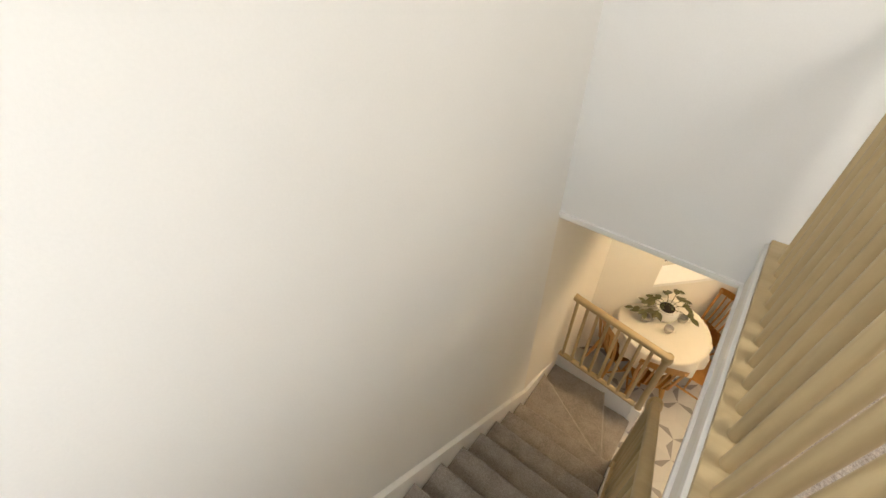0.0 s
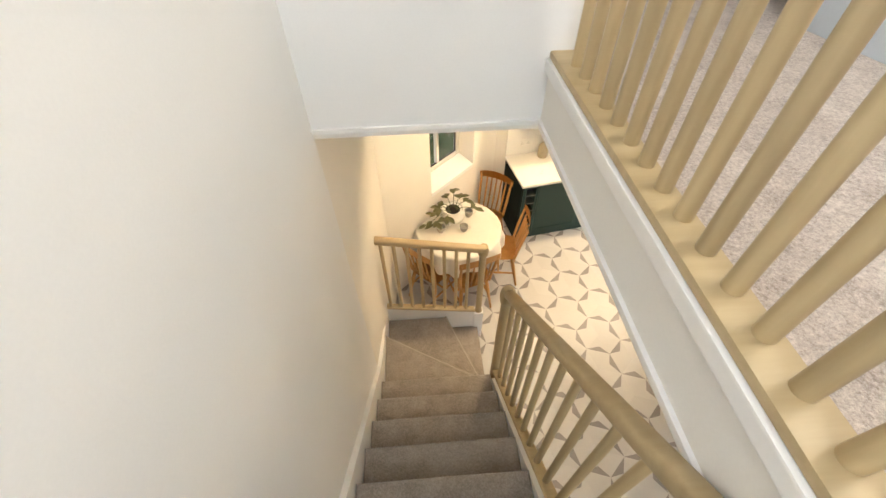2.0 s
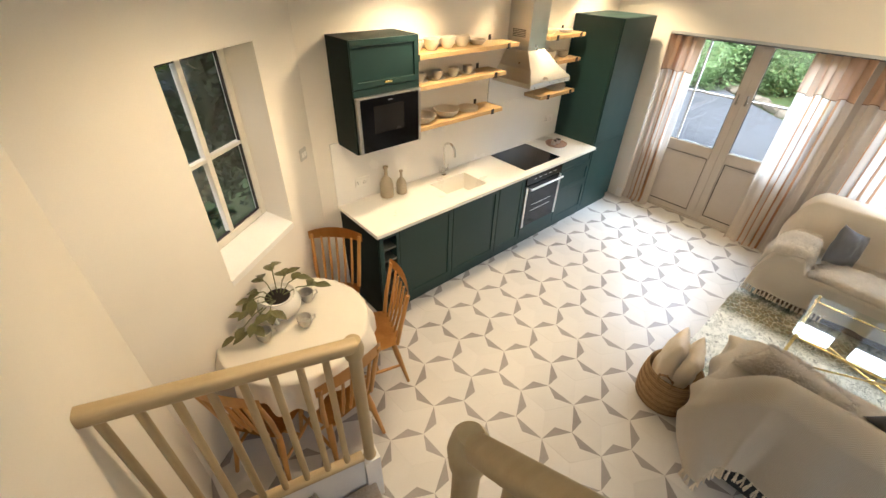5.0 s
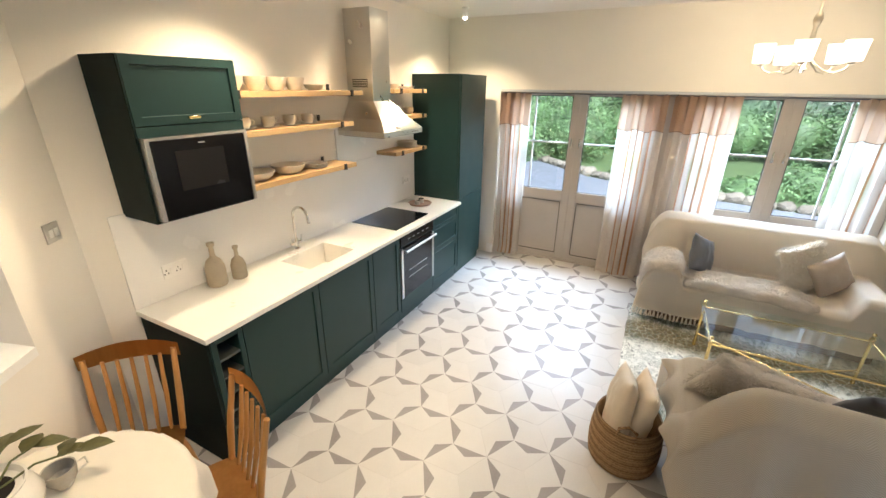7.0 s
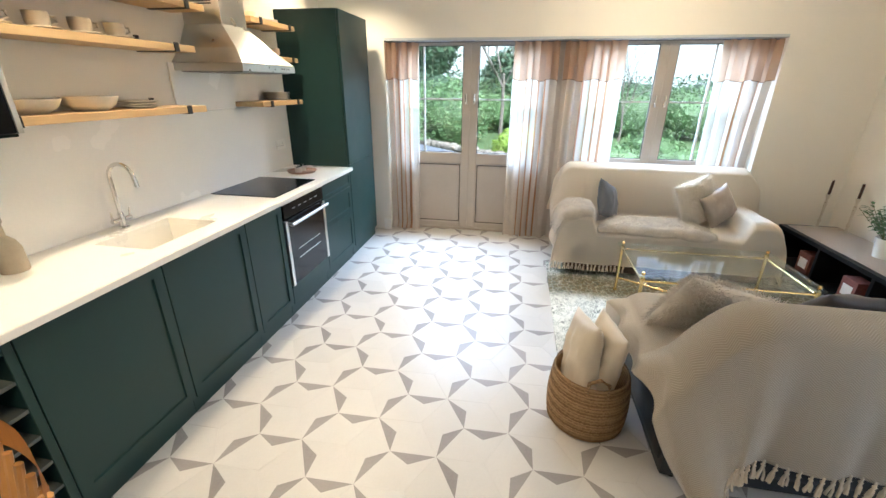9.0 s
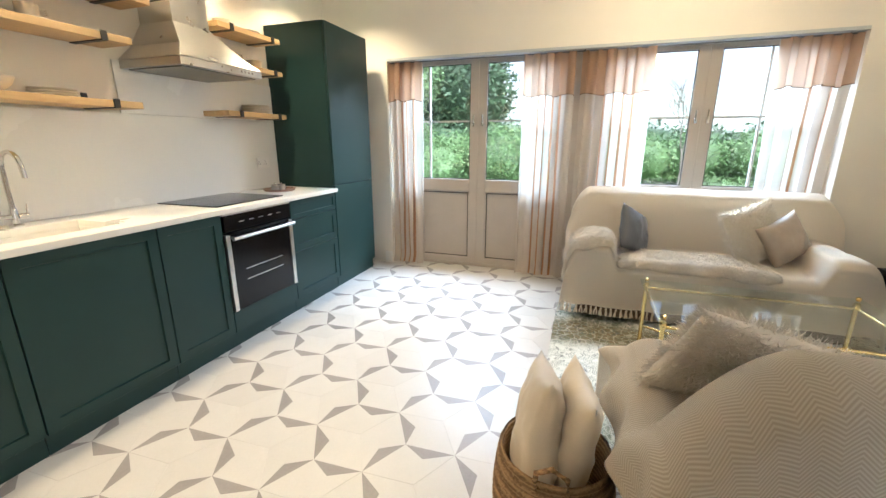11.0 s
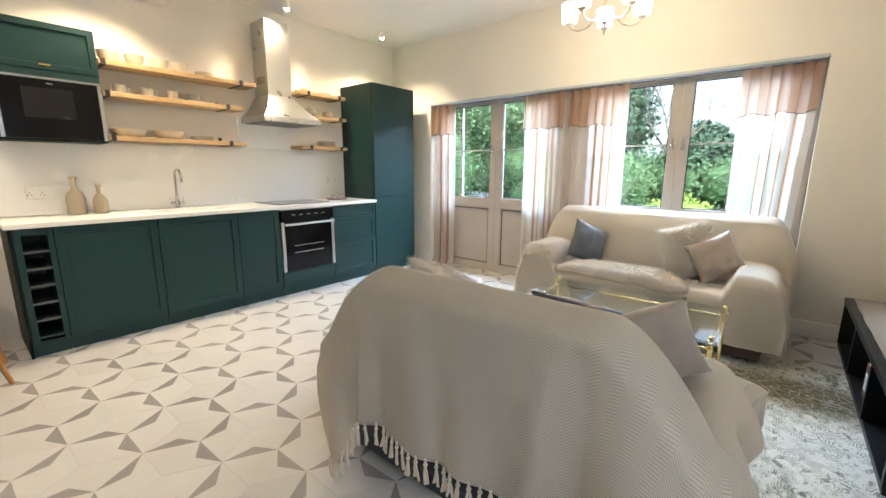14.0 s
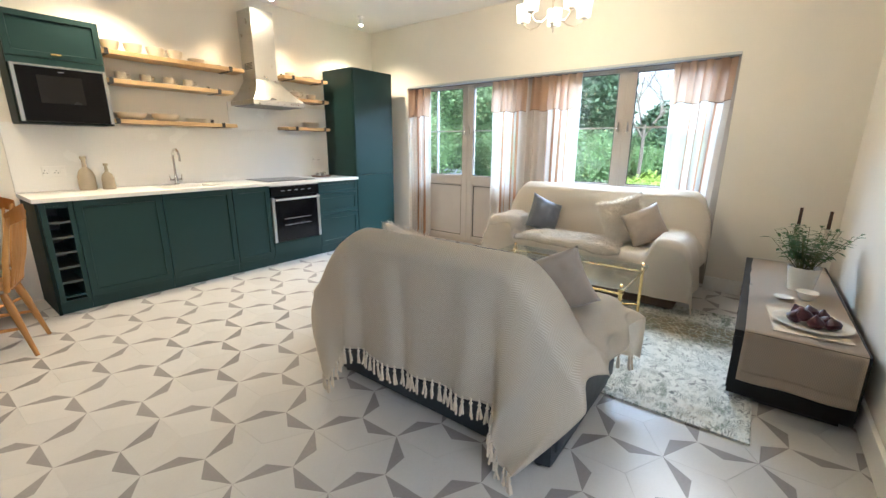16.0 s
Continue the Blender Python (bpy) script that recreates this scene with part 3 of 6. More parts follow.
# small casement in the slanting wall
DD = (C2 - C1).normalized()
DN = Vector((-DD.y, DD.x, 0))
DIAG = Matrix(((DD.x, DN.x, 0, C1.x), (DD.y, DN.y, 0, C1.y), (0, 0, 1, 0), (0, 0, 0, 1)))
cas = thing("window_3", "cream casement window with four panes in a deep recess", "window", DIAG, kind="structure")
b = bmesh.new()
F0, F1, FZ0, FZ1, FY = 0.66, 1.37, 1.12, 2.27, 0.205
for a, c, z0, z1 in ((F0, F0 + 0.05, FZ0, FZ1), (F1 - 0.05, F1, FZ0, FZ1), (F0 + 0.05, F1 - 0.05, FZ0, FZ0 + 0.05), (F0 + 0.05, F1 - 0.05, FZ1 - 0.05, FZ1)):
    box(a, c, FY, FY + 0.045, z0, z1, 0.004, b, 1)
part("window_frame", b, FRAME_CREAM, cas)
b = bmesh.new()
for a, c, z0, z1 in ((F0 + 0.05, F0 + 0.062, FZ0 + 0.05, FZ1 - 0.05), (F1 - 0.062, F1 - 0.05, FZ0 + 0.05, FZ1 - 0.05), (F0 + 0.062, F1 - 0.062, FZ0 + 0.05, FZ0 + 0.062), (F0 + 0.062, F1 - 0.062, FZ1 - 0.062, FZ1 - 0.05)):
    box(a, c, FY + 0.012, FY + 0.026, z0, z1, 0, b)
part("gasket", b, SEAL_AND_SHADE, cas, "dark rubber glazing seal")
b = bmesh.new()
mid = (F0 + F1) / 2
for a, c, z0, z1 in ((mid - 0.02, mid + 0.02, FZ0 + 0.05, FZ1 - 0.05), (F0 + 0.05, mid - 0.02, 1.66, 1.685), (mid + 0.02, F1 - 0.05, 1.66, 1.685)):
    box(a, c, FY + 0.01, FY + 0.05, z0, z1, 0.003, b, 1)
part("glazing_bar", b, FRAME_CREAM, cas)
g = part("pane", box(F0 + 0.05, F1 - 0.05, FY + 0.028, FY + 0.034, FZ0 + 0.05, FZ1 - 0.05), GLASS, cas)
g.visible_shadow = False
b = bmesh.new()
pr = [(-0.003, 1.02), (-0.003, 1.062), (FY, 1.122), (FY, 1.04)]
a0 = [b.verts.new((F0 + 0.002, y, z)) for y, z in pr]
a1 = [b.verts.new((F1 - 0.002, y, z)) for y, z in pr]
b.faces.new(a0)
b.faces.new(a1[::-1])
for i in range(4):
    j = (i + 1) % 4
    b.faces.new((a0[i], a0[j], a1[j], a1[i]))
part("window_sill", b, WHITE, cas, "sloping white painted sill")

# ---- kitchen ----
FRY = 4.90


def base_unit(name, x0, x1, label, doors=(), cat="cabinet", top=0.878):
    t = thing(name, label, cat, group="kitchen base units")
    part("carcass", box(x0 + 0.001, x1 - 0.001, FRY + 0.022, KY - 0.003, 0.10, top), GREEN_SHADED, t)
    part("plinth", box(x0 + 0.001, x1 - 0.001, FRY + 0.03, FRY + 0.05, 0.0, 0.10), GREEN, t)
    for a, c, z0, z1 in doors:
        part("door" if z1 - z0 > 0.5 else "drawer_front", panel_door(a, c, z0, z1, FRY, 0.07 if z1 - z0 > 0.2 else 0.045), GREEN, t)
    return t


end = thing("end_panel", "dark green panel closing the end of the kitchen run", "panel")
part("board", box(3.075, 3.093, FRY + 0.005, KY - 0.003, 0.0, 0.878, 0.002), GREEN_SHADED, end)
wine = thing("wine_rack", "narrow dark green wine rack with six open holes", "wine rack", group="kitchen base units")
b = bmesh.new()
WX0, WX1 = 3.095, 3.285
box(WX0, WX0 + 0.035, FRY, KY - 0.003, 0.10, 0.878, 0.002, b, 1)
box(WX1 - 0.03, WX1, FRY, KY - 0.003, 0.10, 0.878, 0.002, b, 1)
part("carcass", b, GREEN, wine)
cellm = plain("rack_board", (0.07, 0.08, 0.075), 0.5, var=0.1)
for k in range(7):
    z = 0.135 + 0.117 * k
    part("shelf", box(WX0 + 0.035, WX1 - 0.03, FRY + 0.004, KY - 0.02, z - 0.007, z + 0.007), GREEN if k in (0, 6) else cellm, wine)
part("back", box(WX0 + 0.035, WX1 - 0.03, FRY + 0.44, FRY + 0.45, 0.12, 0.86), BLACK, wine)
part("rail", box(WX0 + 0.035, WX1 - 0.03, FRY, FRY + 0.02, 0.845, 0.878), GREEN, wine)
part("plinth", box(WX0, WX1, FRY + 0.03, FRY + 0.05, 0, 0.10), GREEN, wine)
base_unit("base_cabinet", 3.287, 3.885, "dark green shaker base cabinet with one door", [(3.289, 3.883, 0.105, 0.875)])
base_unit("base_cabinet", 3.887, 4.495, "dark green shaker base cabinet under the sink", [(3.889, 4.493, 0.105, 0.875)], top=0.71)
base_unit("base_cabinet", 4.497, 4.893, "narrow dark green shaker base cabinet beside the oven", [(4.499, 4.891, 0.105, 0.875)])
base_unit("drawer_unit", 5.512, 6.108, "dark green unit of three drawers beside the tall cupboard", [(5.514, 6.106, 0.735, 0.875), (5.514, 6.106, 0.48, 0.731), (5.514, 6.106, 0.105, 0.476)])

oven = thing("oven", "built-in black glass oven with steel sides and handle", "oven")
part("housing", box(4.895, 5.51, FRY + 0.022, KY - 0.003, 0.10, 0.876), GREEN_SHADED, oven)
part("lower_panel", box(4.897, 5.508, FRY, FRY + 0.02, 0.105, 0.245, 0.002), GREEN, oven)
part("plinth", box(4.896, 5.509, FRY + 0.03, FRY + 0.05, 0, 0.10), GREEN, oven)
part("control_panel", box(4.905, 5.50, FRY - 0.006, FRY + 0.02, 0.765, 0.865, 0.003), BLACK_GLASS, oven)
part("door", box(4.935, 5.47, FRY - 0.012, FRY + 0.02, 0.252, 0.758, 0.004), BLACK_GLASS, oven, "black glass oven door")
for a in (4.899, 5.473):
    part("side_trim", box(a, a + 0.033, FRY - 0.014, FRY + 0.02, 0.250, 0.745, 0.002), STEEL, oven, "brushed steel strip")
part("top_trim", box(4.899, 5.506, FRY - 0.007, FRY + 0.02, 0.865, 0.876, 0.001), STEEL, oven)
b = rod((4.92, FRY - 0.05, 0.725), (5.485, FRY - 0.05, 0.725), 0.012, 0.012, 12)
for a in (4.945, 5.46):
    rod((a, FRY - 0.05, 0.725), (a, FRY - 0.005, 0.725), 0.009, 0.009, 10, b)
part("handle", b, STEEL, oven, "steel bar handle", smooth=True)
for k in range(5):
    part("display_mark", box(5.02 + 0.085 * k, 5.06 + 0.085 * k, FRY - 0.0075, FRY - 0.0055, 0.812, 0.818), STEEL, oven)
for z in (0.43, 0.50):
    part("oven_shelf", box(5.03, 5.37, FRY - 0.0135, FRY - 0.011, z, z + 0.006), STEEL, oven, "wire shelf seen through the glass")

tall = thing("tall_cupboard", "tall dark green cupboard with two plain doors", "cupboard")
part("body", box(6.112, 6.785, FRY + 0.022, KY - 0.003, 0.10, 2.235, 0.002), GREEN, tall)
part("upper_door", box(6.118, 6.783, FRY, FRY + 0.02, 0.935, 2.233, 0.003), GREEN, tall)
part("lower_door", box(6.118, 6.783, FRY, FRY + 0.02, 0.105, 0.930, 0.003), GREEN, tall)
part("plinth", box(6.115, 6.785, FRY + 0.03, FRY + 0.05, 0, 0.10), GREEN, tall)

# worktop with a sink opening
wt = thing("worktop", "long white stone-effect worktop with a sunk basin", "worktop")
b = bmesh.new()
SX0, SX1, SY0, SY1 = 3.95, 4.40, 5.0, 5.32
for a, c, d, e in ((3.06, SX0, 4.875, KY - 0.003), (SX1, 6.11, 4.875, KY - 0.003), (SX0, SX1, 4.875, SY0), (SX0, SX1, SY1, KY - 0.003)):
    box(a, c, d, e, 0.88, 0.912, 0, b)
bmesh.ops.remove_doubles(b, verts=b.verts, dist=1e-4)
part("slab", b, QUARTZ, wt)
part("front_edge", box(3.06, 6.11, 4.868, 4.8745, 0.882, 0.911, 0.002), QUARTZ, wt, "slightly rounded front edge")
sink = thing("sink", "white undermounted composite kitchen sink", "sink")
b = bmesh.new()
box(SX0 - 0.01, SX1 + 0.01, SY0 - 0.01, SY1 + 0.01, 0.72, 0.735, 0, b)
for a, c, d, e in ((SX0 - 0.012, SX0, SY0 - 0.01, SY1 + 0.01), (SX1, SX1 + 0.012, SY0 - 0.01, SY1 + 0.01), (SX0, SX1, SY0 - 0.012, SY0), (SX0, SX1, SY1, SY1 + 0.012)):
    box(a, c, d, e, 0.735, 0.879, 0, b)
part("basin", b, QUARTZ, sink)
part("drain", lathe([(0.035, 0.736), (0.035, 0.74), (0.02, 0.738), (0.0, 0.738)], (4.17, 5.16, 0)), CHROME, sink, smooth=True)

tap = thing("mixer_tap", "tall chrome mixer tap with two lever handles", "tap", pose(4.2, 5.41, 0.912))
part("body", lathe([(0.028, 0), (0.028, 0.006), (0.016, 0.012), (0.016, 0.075), (0.012, 0.085)], (0, 0, 0), 18), CHROME, tap, smooth=True)
arc = [(0, 0, 0.08), (0, 0, 0.27)] + [(0, -0.075 + 0.075 * math.cos(a), 0.27 + 0.075 * math.sin(a)) for a in (radians(15 * k) for k in range(1, 13))] + [(0, -0.155, 0.23)]
part("spout", tube(arc, 0.0105, 12), CHROME, tap, smooth=True)
for s in (-1, 1):
    b = rod((s * 0.014, 0, 0.045), (s * 0.055, 0, 0.045), 0.013, 0.012, 12)
    rod((s * 0.05, 0, 0.045), (s * 0.055, -0.005, 0.10), 0.006, 0.004, 10, b)
    part("lever", b, CHROME, tap, smooth=True)

hob = thing("hob", "flush black glass induction hob", "hob")
part("glass", box(4.925, 5.515, 4.955, 5.45, 0.913, 0.919, 0.002), BLACK_GLASS, hob)

sp = thing("splashback", "smooth white splashback panel behind the worktop", "splashback")
b = box(3.06, 6.11, KY - 0.014, KY - 0.001, 0.913, 1.465, 0.002)
part("panel", b, SPLASH, sp)
part("upper_panel", box(4.83, 6.11, KY - 0.013, KY - 0.001, 1.466, 1.76, 0.002), SPLASH, sp)

hood = thing("cooker_hood", "brushed steel chimney cooker hood", "cooker hood")
HX0, HX1 = 4.87, 5.48
CX0, CX1, CY0 = 5.045, 5.30, 5.22
b = bmesh.new()
lo = [b.verts.new(p) for p in ((HX0, 5.0, 1.76), (HX1, 5.0, 1.76), (HX1, KY - 0.002, 1.76), (HX0, KY - 0.002, 1.76))]
m1 = [b.verts.new(p) for p in ((HX0 + 0.09, 5.09, 1.85), (HX1 - 0.09, 5.09, 1.85), (HX1 - 0.09, KY - 0.002, 1.85), (HX0 + 0.09, KY - 0.002, 1.85))]
hi = [b.verts.new(p) for p in ((CX0, CY0, 1.99), (CX1, CY0, 1.99), (CX1, KY - 0.002, 1.99), (CX0, KY - 0.002, 1.99))]
for l0, l1 in ((lo, m1), (m1, hi)):
    for k in range(4):
        b.faces.new((l0[k], l0[(k + 1) % 4], l1[(k + 1) % 4], l1[k]))
b.faces.new(hi)
b.faces.new(lo[::-1])
part("canopy", b, STEEL, hood)
part("rim", box(HX0, HX1, 5.0, KY - 0.002, 1.715, 1.758, 0.002), STEEL, hood)
part("filter", box(HX0 + 0.03, HX1 - 0.03, 5.03, KY - 0.04, 1.708, 1.716), plain("filter_grey", (0.25, 0.25, 0.24), 0.5, 0.8), hood)
part("chimney", box(CX0, CX1, CY0, KY - 0.002, 1.985, 2.69, 0.003), STEEL, hood)
for k in range(5):
    part("vent_slot", box(CX0 - 0.002, CX0 + 0.004, 5.27, 5.43, 2.10 + 0.014 * k, 2.107 + 0.014 * k), BLACK, hood)
for k in range(4):
    part("button", rod((5.30 + 0.03 * k, 5.0, 1.737), (5.30 + 0.03 * k, 4.996, 1.737), 0.007, 0.007, 10), CHROME, hood)

# wall cupboard with a built-in microwave
wc = thing("wall_cupboard", "dark green wall cupboard with a framed lift-up door", "cupboard")
QX0, QX1, QY = 3.14, 3.715, 5.165
part("body", box(QX0, QX1, QY + 0.02, KY - 0.002, 1.45, 2.235, 0.002), GREEN_SHADED, wc)
part("door", panel_door(QX0 + 0.003, QX1 - 0.003, 1.925, 2.233, QY, 0.055), GREEN, wc)
part("fascia", box(QX0 + 0.003, QX1 - 0.003, QY + 0.002, QY + 0.02, 1.872, 1.921), GREEN, wc)
b = rod((3.39, QY - 0.02, 1.955), (3.45, QY - 0.02, 1.955), 0.007, 0.007, 10)
rod((3.42, QY - 0.02, 1.955), (3.42, QY + 0.002, 1.955), 0.005, 0.005, 8, b)
part("handle", b, BRASS, wc, "small brass knob handle", smooth=True)
mw = thing("microwave", "built-in black glass microwave with steel edges", "microwave")
part("case", box(QX0 + 0.02, QX1 - 0.02, QY - 0.006, QY + 0.019, 1.462, 1.868), BLACK, mw)
part("door", box(QX0 + 0.035, QX1 - 0.03, QY - 0.022, QY - 0.006, 1.468, 1.856, 0.003), BLACK_GLASS, mw, "black glass door")
part("window", box(QX0 + 0.14, QX1 - 0.17, QY - 0.0235, QY - 0.021, 1.60, 1.80), plain("microwave_window", (0.014, 0.013, 0.013), 0.25, spec=0.3), mw)
for a in (QX0 + 0.012, QX1 - 0.028):
    part("side_trim", box(a, a + 0.02, QY - 0.024, QY + 0.018, 1.465, 1.868, 0.002), STEEL, mw)
part("top_trim", box(QX0 + 0.012, QX1 - 0.008, QY - 0.023, QY + 0.018, 1.858, 1.871, 0.001), STEEL, mw)
part("emblem", box(3.41, 3.445, QY - 0.0235, QY - 0.021, 1.828, 1.834), STEEL, mw)

# oak shelves on black brackets
def shelf(x0, x1, z):
    t = thing("wall_shelf", "thick oak board shelf on black brackets", "shelf", group="oak shelves")
    b = box(x0, x1, 5.245, KY - 0.002, z - 0.036, z, 0.004)
    part("board", b, OAK, t, smooth=False)
    for bx in (x0 + 0.015, x1 - 0.16) if x1 - x0 > 0.7 else (x0 + 0.10, x1 - 0.10):
        k = box(bx, bx + 0.03, 5.238, KY - 0.001, z - 0.041, z - 0.036)
        box(bx, bx + 0.03, 5.236, 5.243, z - 0.041, z + 0.006, 0, k)
        box(bx, bx + 0.03, KY - 0.007, KY - 0.001, z - 0.041, z + 0.045, 0, k)
        part("bracket", k, BLACK, t, "black metal strap bracket")
    return t


for x1, z in ((4.94, 2.075), (4.80, 1.845), (4.80, 1.515)):
    shelf(3.735, x1, z)
for x0, z in ((5.40, 2.085), (5.43, 1.845), (5.40, 1.515)):
    shelf(x0, 6.0, z)

# ---- ceiling lamps, with an added one over the landing ----
WARM = (1.0, 0.72, 0.40)
bulb = glow("lit_bulb", (1.0, 0.80, 0.52), 30.0)
shade_m = glow("lit_glass_shade", (1.0, 0.82, 0.55), 1.5, 0.12)
NICKEL = plain("satin_nickel", (0.66, 0.60, 0.50), 0.3, 1.0, var=0.06)
ch = thing("chandelier", "nickel chandelier with five lit frosted glass shades", "chandelier", pose(5.87, 2.24, -0.02))
part("ceiling_rose", lathe([(0.0, 2.88), (0.06, 2.88), (0.06, 2.85), (0.025, 2.81), (0.0, 2.81)], (0, 0, 0), 20), NICKEL, ch, smooth=True)
part("stem", lathe([(0.006, 2.82), (0.006, 2.62), (0.02, 2.60), (0.026, 2.57), (0.02, 2.54), (0.012, 2.52), (0.016, 2.46), (0.009, 2.42), (0.009, 2.30), (0.022, 2.27), (0.0, 2.24)], (0, 0, 0), 18), NICKEL, ch, smooth=True)
for k in range(5):
    a = radians(20 + 72 * k)
    ca, sa = math.cos(a), math.sin(a)
    arm = [(0.012 * ca, 0.012 * sa, 2.36)] + [(r * ca, r * sa, z) for r, z in ((0.06, 2.30), (0.12, 2.255), (0.18, 2.245), (0.225, 2.265), (0.245, 2.30))]
    part("arm", tube(arm, 0.006, 8), NICKEL, ch, smooth=True)
    cx, cy = 0.245 * ca, 0.245 * sa
    sh = part("shade", lathe([(0.03, 2.305), (0.052, 2.31), (0.062, 2.43), (0.058, 2.43), (0.048, 2.315), (0.03, 2.312)], (cx, cy, 0), 20), shade_m, ch, "lit frosted glass shade", smooth=True)
    part("socket", lathe([(0.03, 2.304), (0.022, 2.295), (0.012, 2.29), (0.0, 2.29)], (cx, cy, 0), 14), NICKEL, sh, smooth=True)
lamp("chandelier_light", "POINT", pose(5.87, 2.24, 2.35), CHAND, WARM, 0.22)


def spot(x, y, aim, power=SPOTS, drop=0.0):
    t = thing("ceiling_spotlight", "small round ceiling spotlight, lit warm", "spotlight", pose(x, y, CEIL_Z - drop), group="ceiling spotlights")
    part("base", lathe([(0.0, drop), (0.035, drop), (0.035, drop - 0.015), (0.008, drop - 0.02), (0.008, -0.045), (0.0, -0.045)], (0, 0, 0), 16), WHITE, t, smooth=True)
    part("head", lathe([(0.0, -0.035), (0.022, -0.04), (0.03, -0.075), (0.027, -0.095), (0.022, -0.085), (0.0, -0.085)], (0, 0, 0), 16), WHITE, t, smooth=True)
    part("bulb", lathe([(0.0, -0.112), (0.016, -0.107), (0.02, -0.092), (0.0, -0.088)], (0, 0, 0), 14), bulb, t, "glowing bulb", smooth=True)
    d = bpy.data.lights.new("spotlight", "SPOT")
    d.energy, d.color, d.spot_size, d.spot_blend, d.shadow_soft_size = power, WARM, radians(125), 0.7, 0.04
    o = new("spotlight", d)
    o.matrix_world = look((x, y, CEIL_Z - 0.12 - drop), aim)


spot(6.37, 5.0, (6.4, 5.0, 0.5))
spot(5.2, 5.05, (5.2, 5.15, 0.5))
spot(3.85, 4.95, (3.5, 5.2, 0.5), drop=0.05)
# assumed spotlight for the dining corner; the fitting itself is unseen
spot(2.75, 3.9, (2.2, 4.5, 0.5), 0.9 * SPOTS)
# made-up fitting and point lamp, unseen, that brighten the upper landing
up = thing("landing_light", "round white ceiling light added over the landing, out of view", "ceiling light", pose(2.95, 1.7, TOP_Z))
part("diffuser", lathe([(0.0, -0.09), (0.12, -0.08), (0.17, -0.04), (0.18, 0.0), (0.0, 0.0)], (0, 0, 0), 28), glow("added_diffuser", (1.0, 0.95, 0.88), 4.0), up, smooth=True)
lamp("landing_lamp_fill", "POINT", pose(2.95, 1.7, TOP_Z - 0.2), UP_FILL, (1.0, 0.95, 0.88), 0.3)

# ---- sitting area ----
NAVY = plain("dark_navy_leather", (0.018, 0.024, 0.032), 0.45, var=0.2, scale=10, fine=140, bmp=0.25)
THROW = cloth("herringbone_throw", (0.94, 0.87, 0.75), (0.72, 0.63, 0.50), scale=(0, 580), herring=0.03, relief=0.12)
COVER = cloth("cream_sofa_throw", (0.92, 0.835, 0.71), (0.87, 0.785, 0.66), scale=(1400, 1400), relief=0.03)
SATIN = plain("blue_grey_satin", (0.10, 0.105, 0.12), 0.42, var=0.12, scale=9, fine=200, bmp=0.1, sheen=0.1)
SILVER = plain("silver_beige_velvet", (0.38, 0.32, 0.26), 0.55, var=0.12, scale=9, fine=220, bmp=0.15, sheen=0.2)
CREAM_SILK = plain("cream_silk", (0.76, 0.66, 0.51), 0.42, var=0.08, scale=7, fine=220, bmp=0.12, sheen=0.3)
FUR = plain("long_pile_fur", (0.86, 0.79, 0.68), 0.9, var=0.06, scale=18, fine=160, bmp=0.4, sheen=0.4)
PELT = plain("sheepskin_pile", (0.76, 0.68, 0.57), 0.95, var=0.2, scale=9, fine=160, bmp=0.5, sheen=0.3)
PELT_TIP = plain("sheepskin_tips", (0.82, 0.75, 0.65), 0.95, var=0.2, scale=12, fine=100, bmp=0)
FUR_TIP = plain("fur_tips", (0.84, 0.75, 0.62), 0.9, var=0.14, scale=12, fine=100, bmp=0)


def smooth01(x):
    x = max(0.0, min(1.0, x))
    return x * x * (3 - 2 * x)


def polyline(pts, s):
    ls = [math.dist(a, c) for a, c in zip(pts, pts[1:])]
    d = s * sum(ls)
    for (a, c), l in zip(zip(pts, pts[1:]), ls):
        if d <= l:
            k = d / l
            return a[0] + (c[0] - a[0]) * k, a[1] + (c[1] - a[1]) * k
        d -= l
    return pts[-1]


def sofa_body(name, m, w, depth, back_h, arm_h, seat_h, material, label):
    t = thing(name, label, "sofa", m)
    part("base", box(0.03, depth - 0.03, -w / 2 + 0.02, w / 2 - 0.02, 0.03, 0.34, 0.03), material, t, smooth=True)
    part("backrest", box(0.0, 0.2, -w / 2 + 0.30, w / 2 - 0.30, 0.12, back_h - 0.05, 0.06, seg=4), material, t, smooth=True)
    for s in (-1, 1):
        part("arm", box(0.05, depth - 0.02, s * w / 2 - (0.2 if s > 0 else 0), s * w / 2 + (0.2 if s < 0 else 0), 0.08, arm_h - 0.03, 0.06, seg=4), material, t, smooth=True)
    for s in (-1, 1):
        a, c = sorted((s * 0.01, s * (w / 2 - 0.21)))
        part("seat_cushion", box(0.2, depth - 0.03, a, c, 0.34, seat_h - 0.015, 0.04, seg=3), material, t, smooth=True)
    for x in (0.08, depth - 0.1):
        for s in (-1, 1):
            part("leg", rod((x, s * (w / 2 - 0.09), 0), (x, s * (w / 2 - 0.09), 0.1), 0.02, 0.026, 12), BLACK, t, smooth=True)
    return t


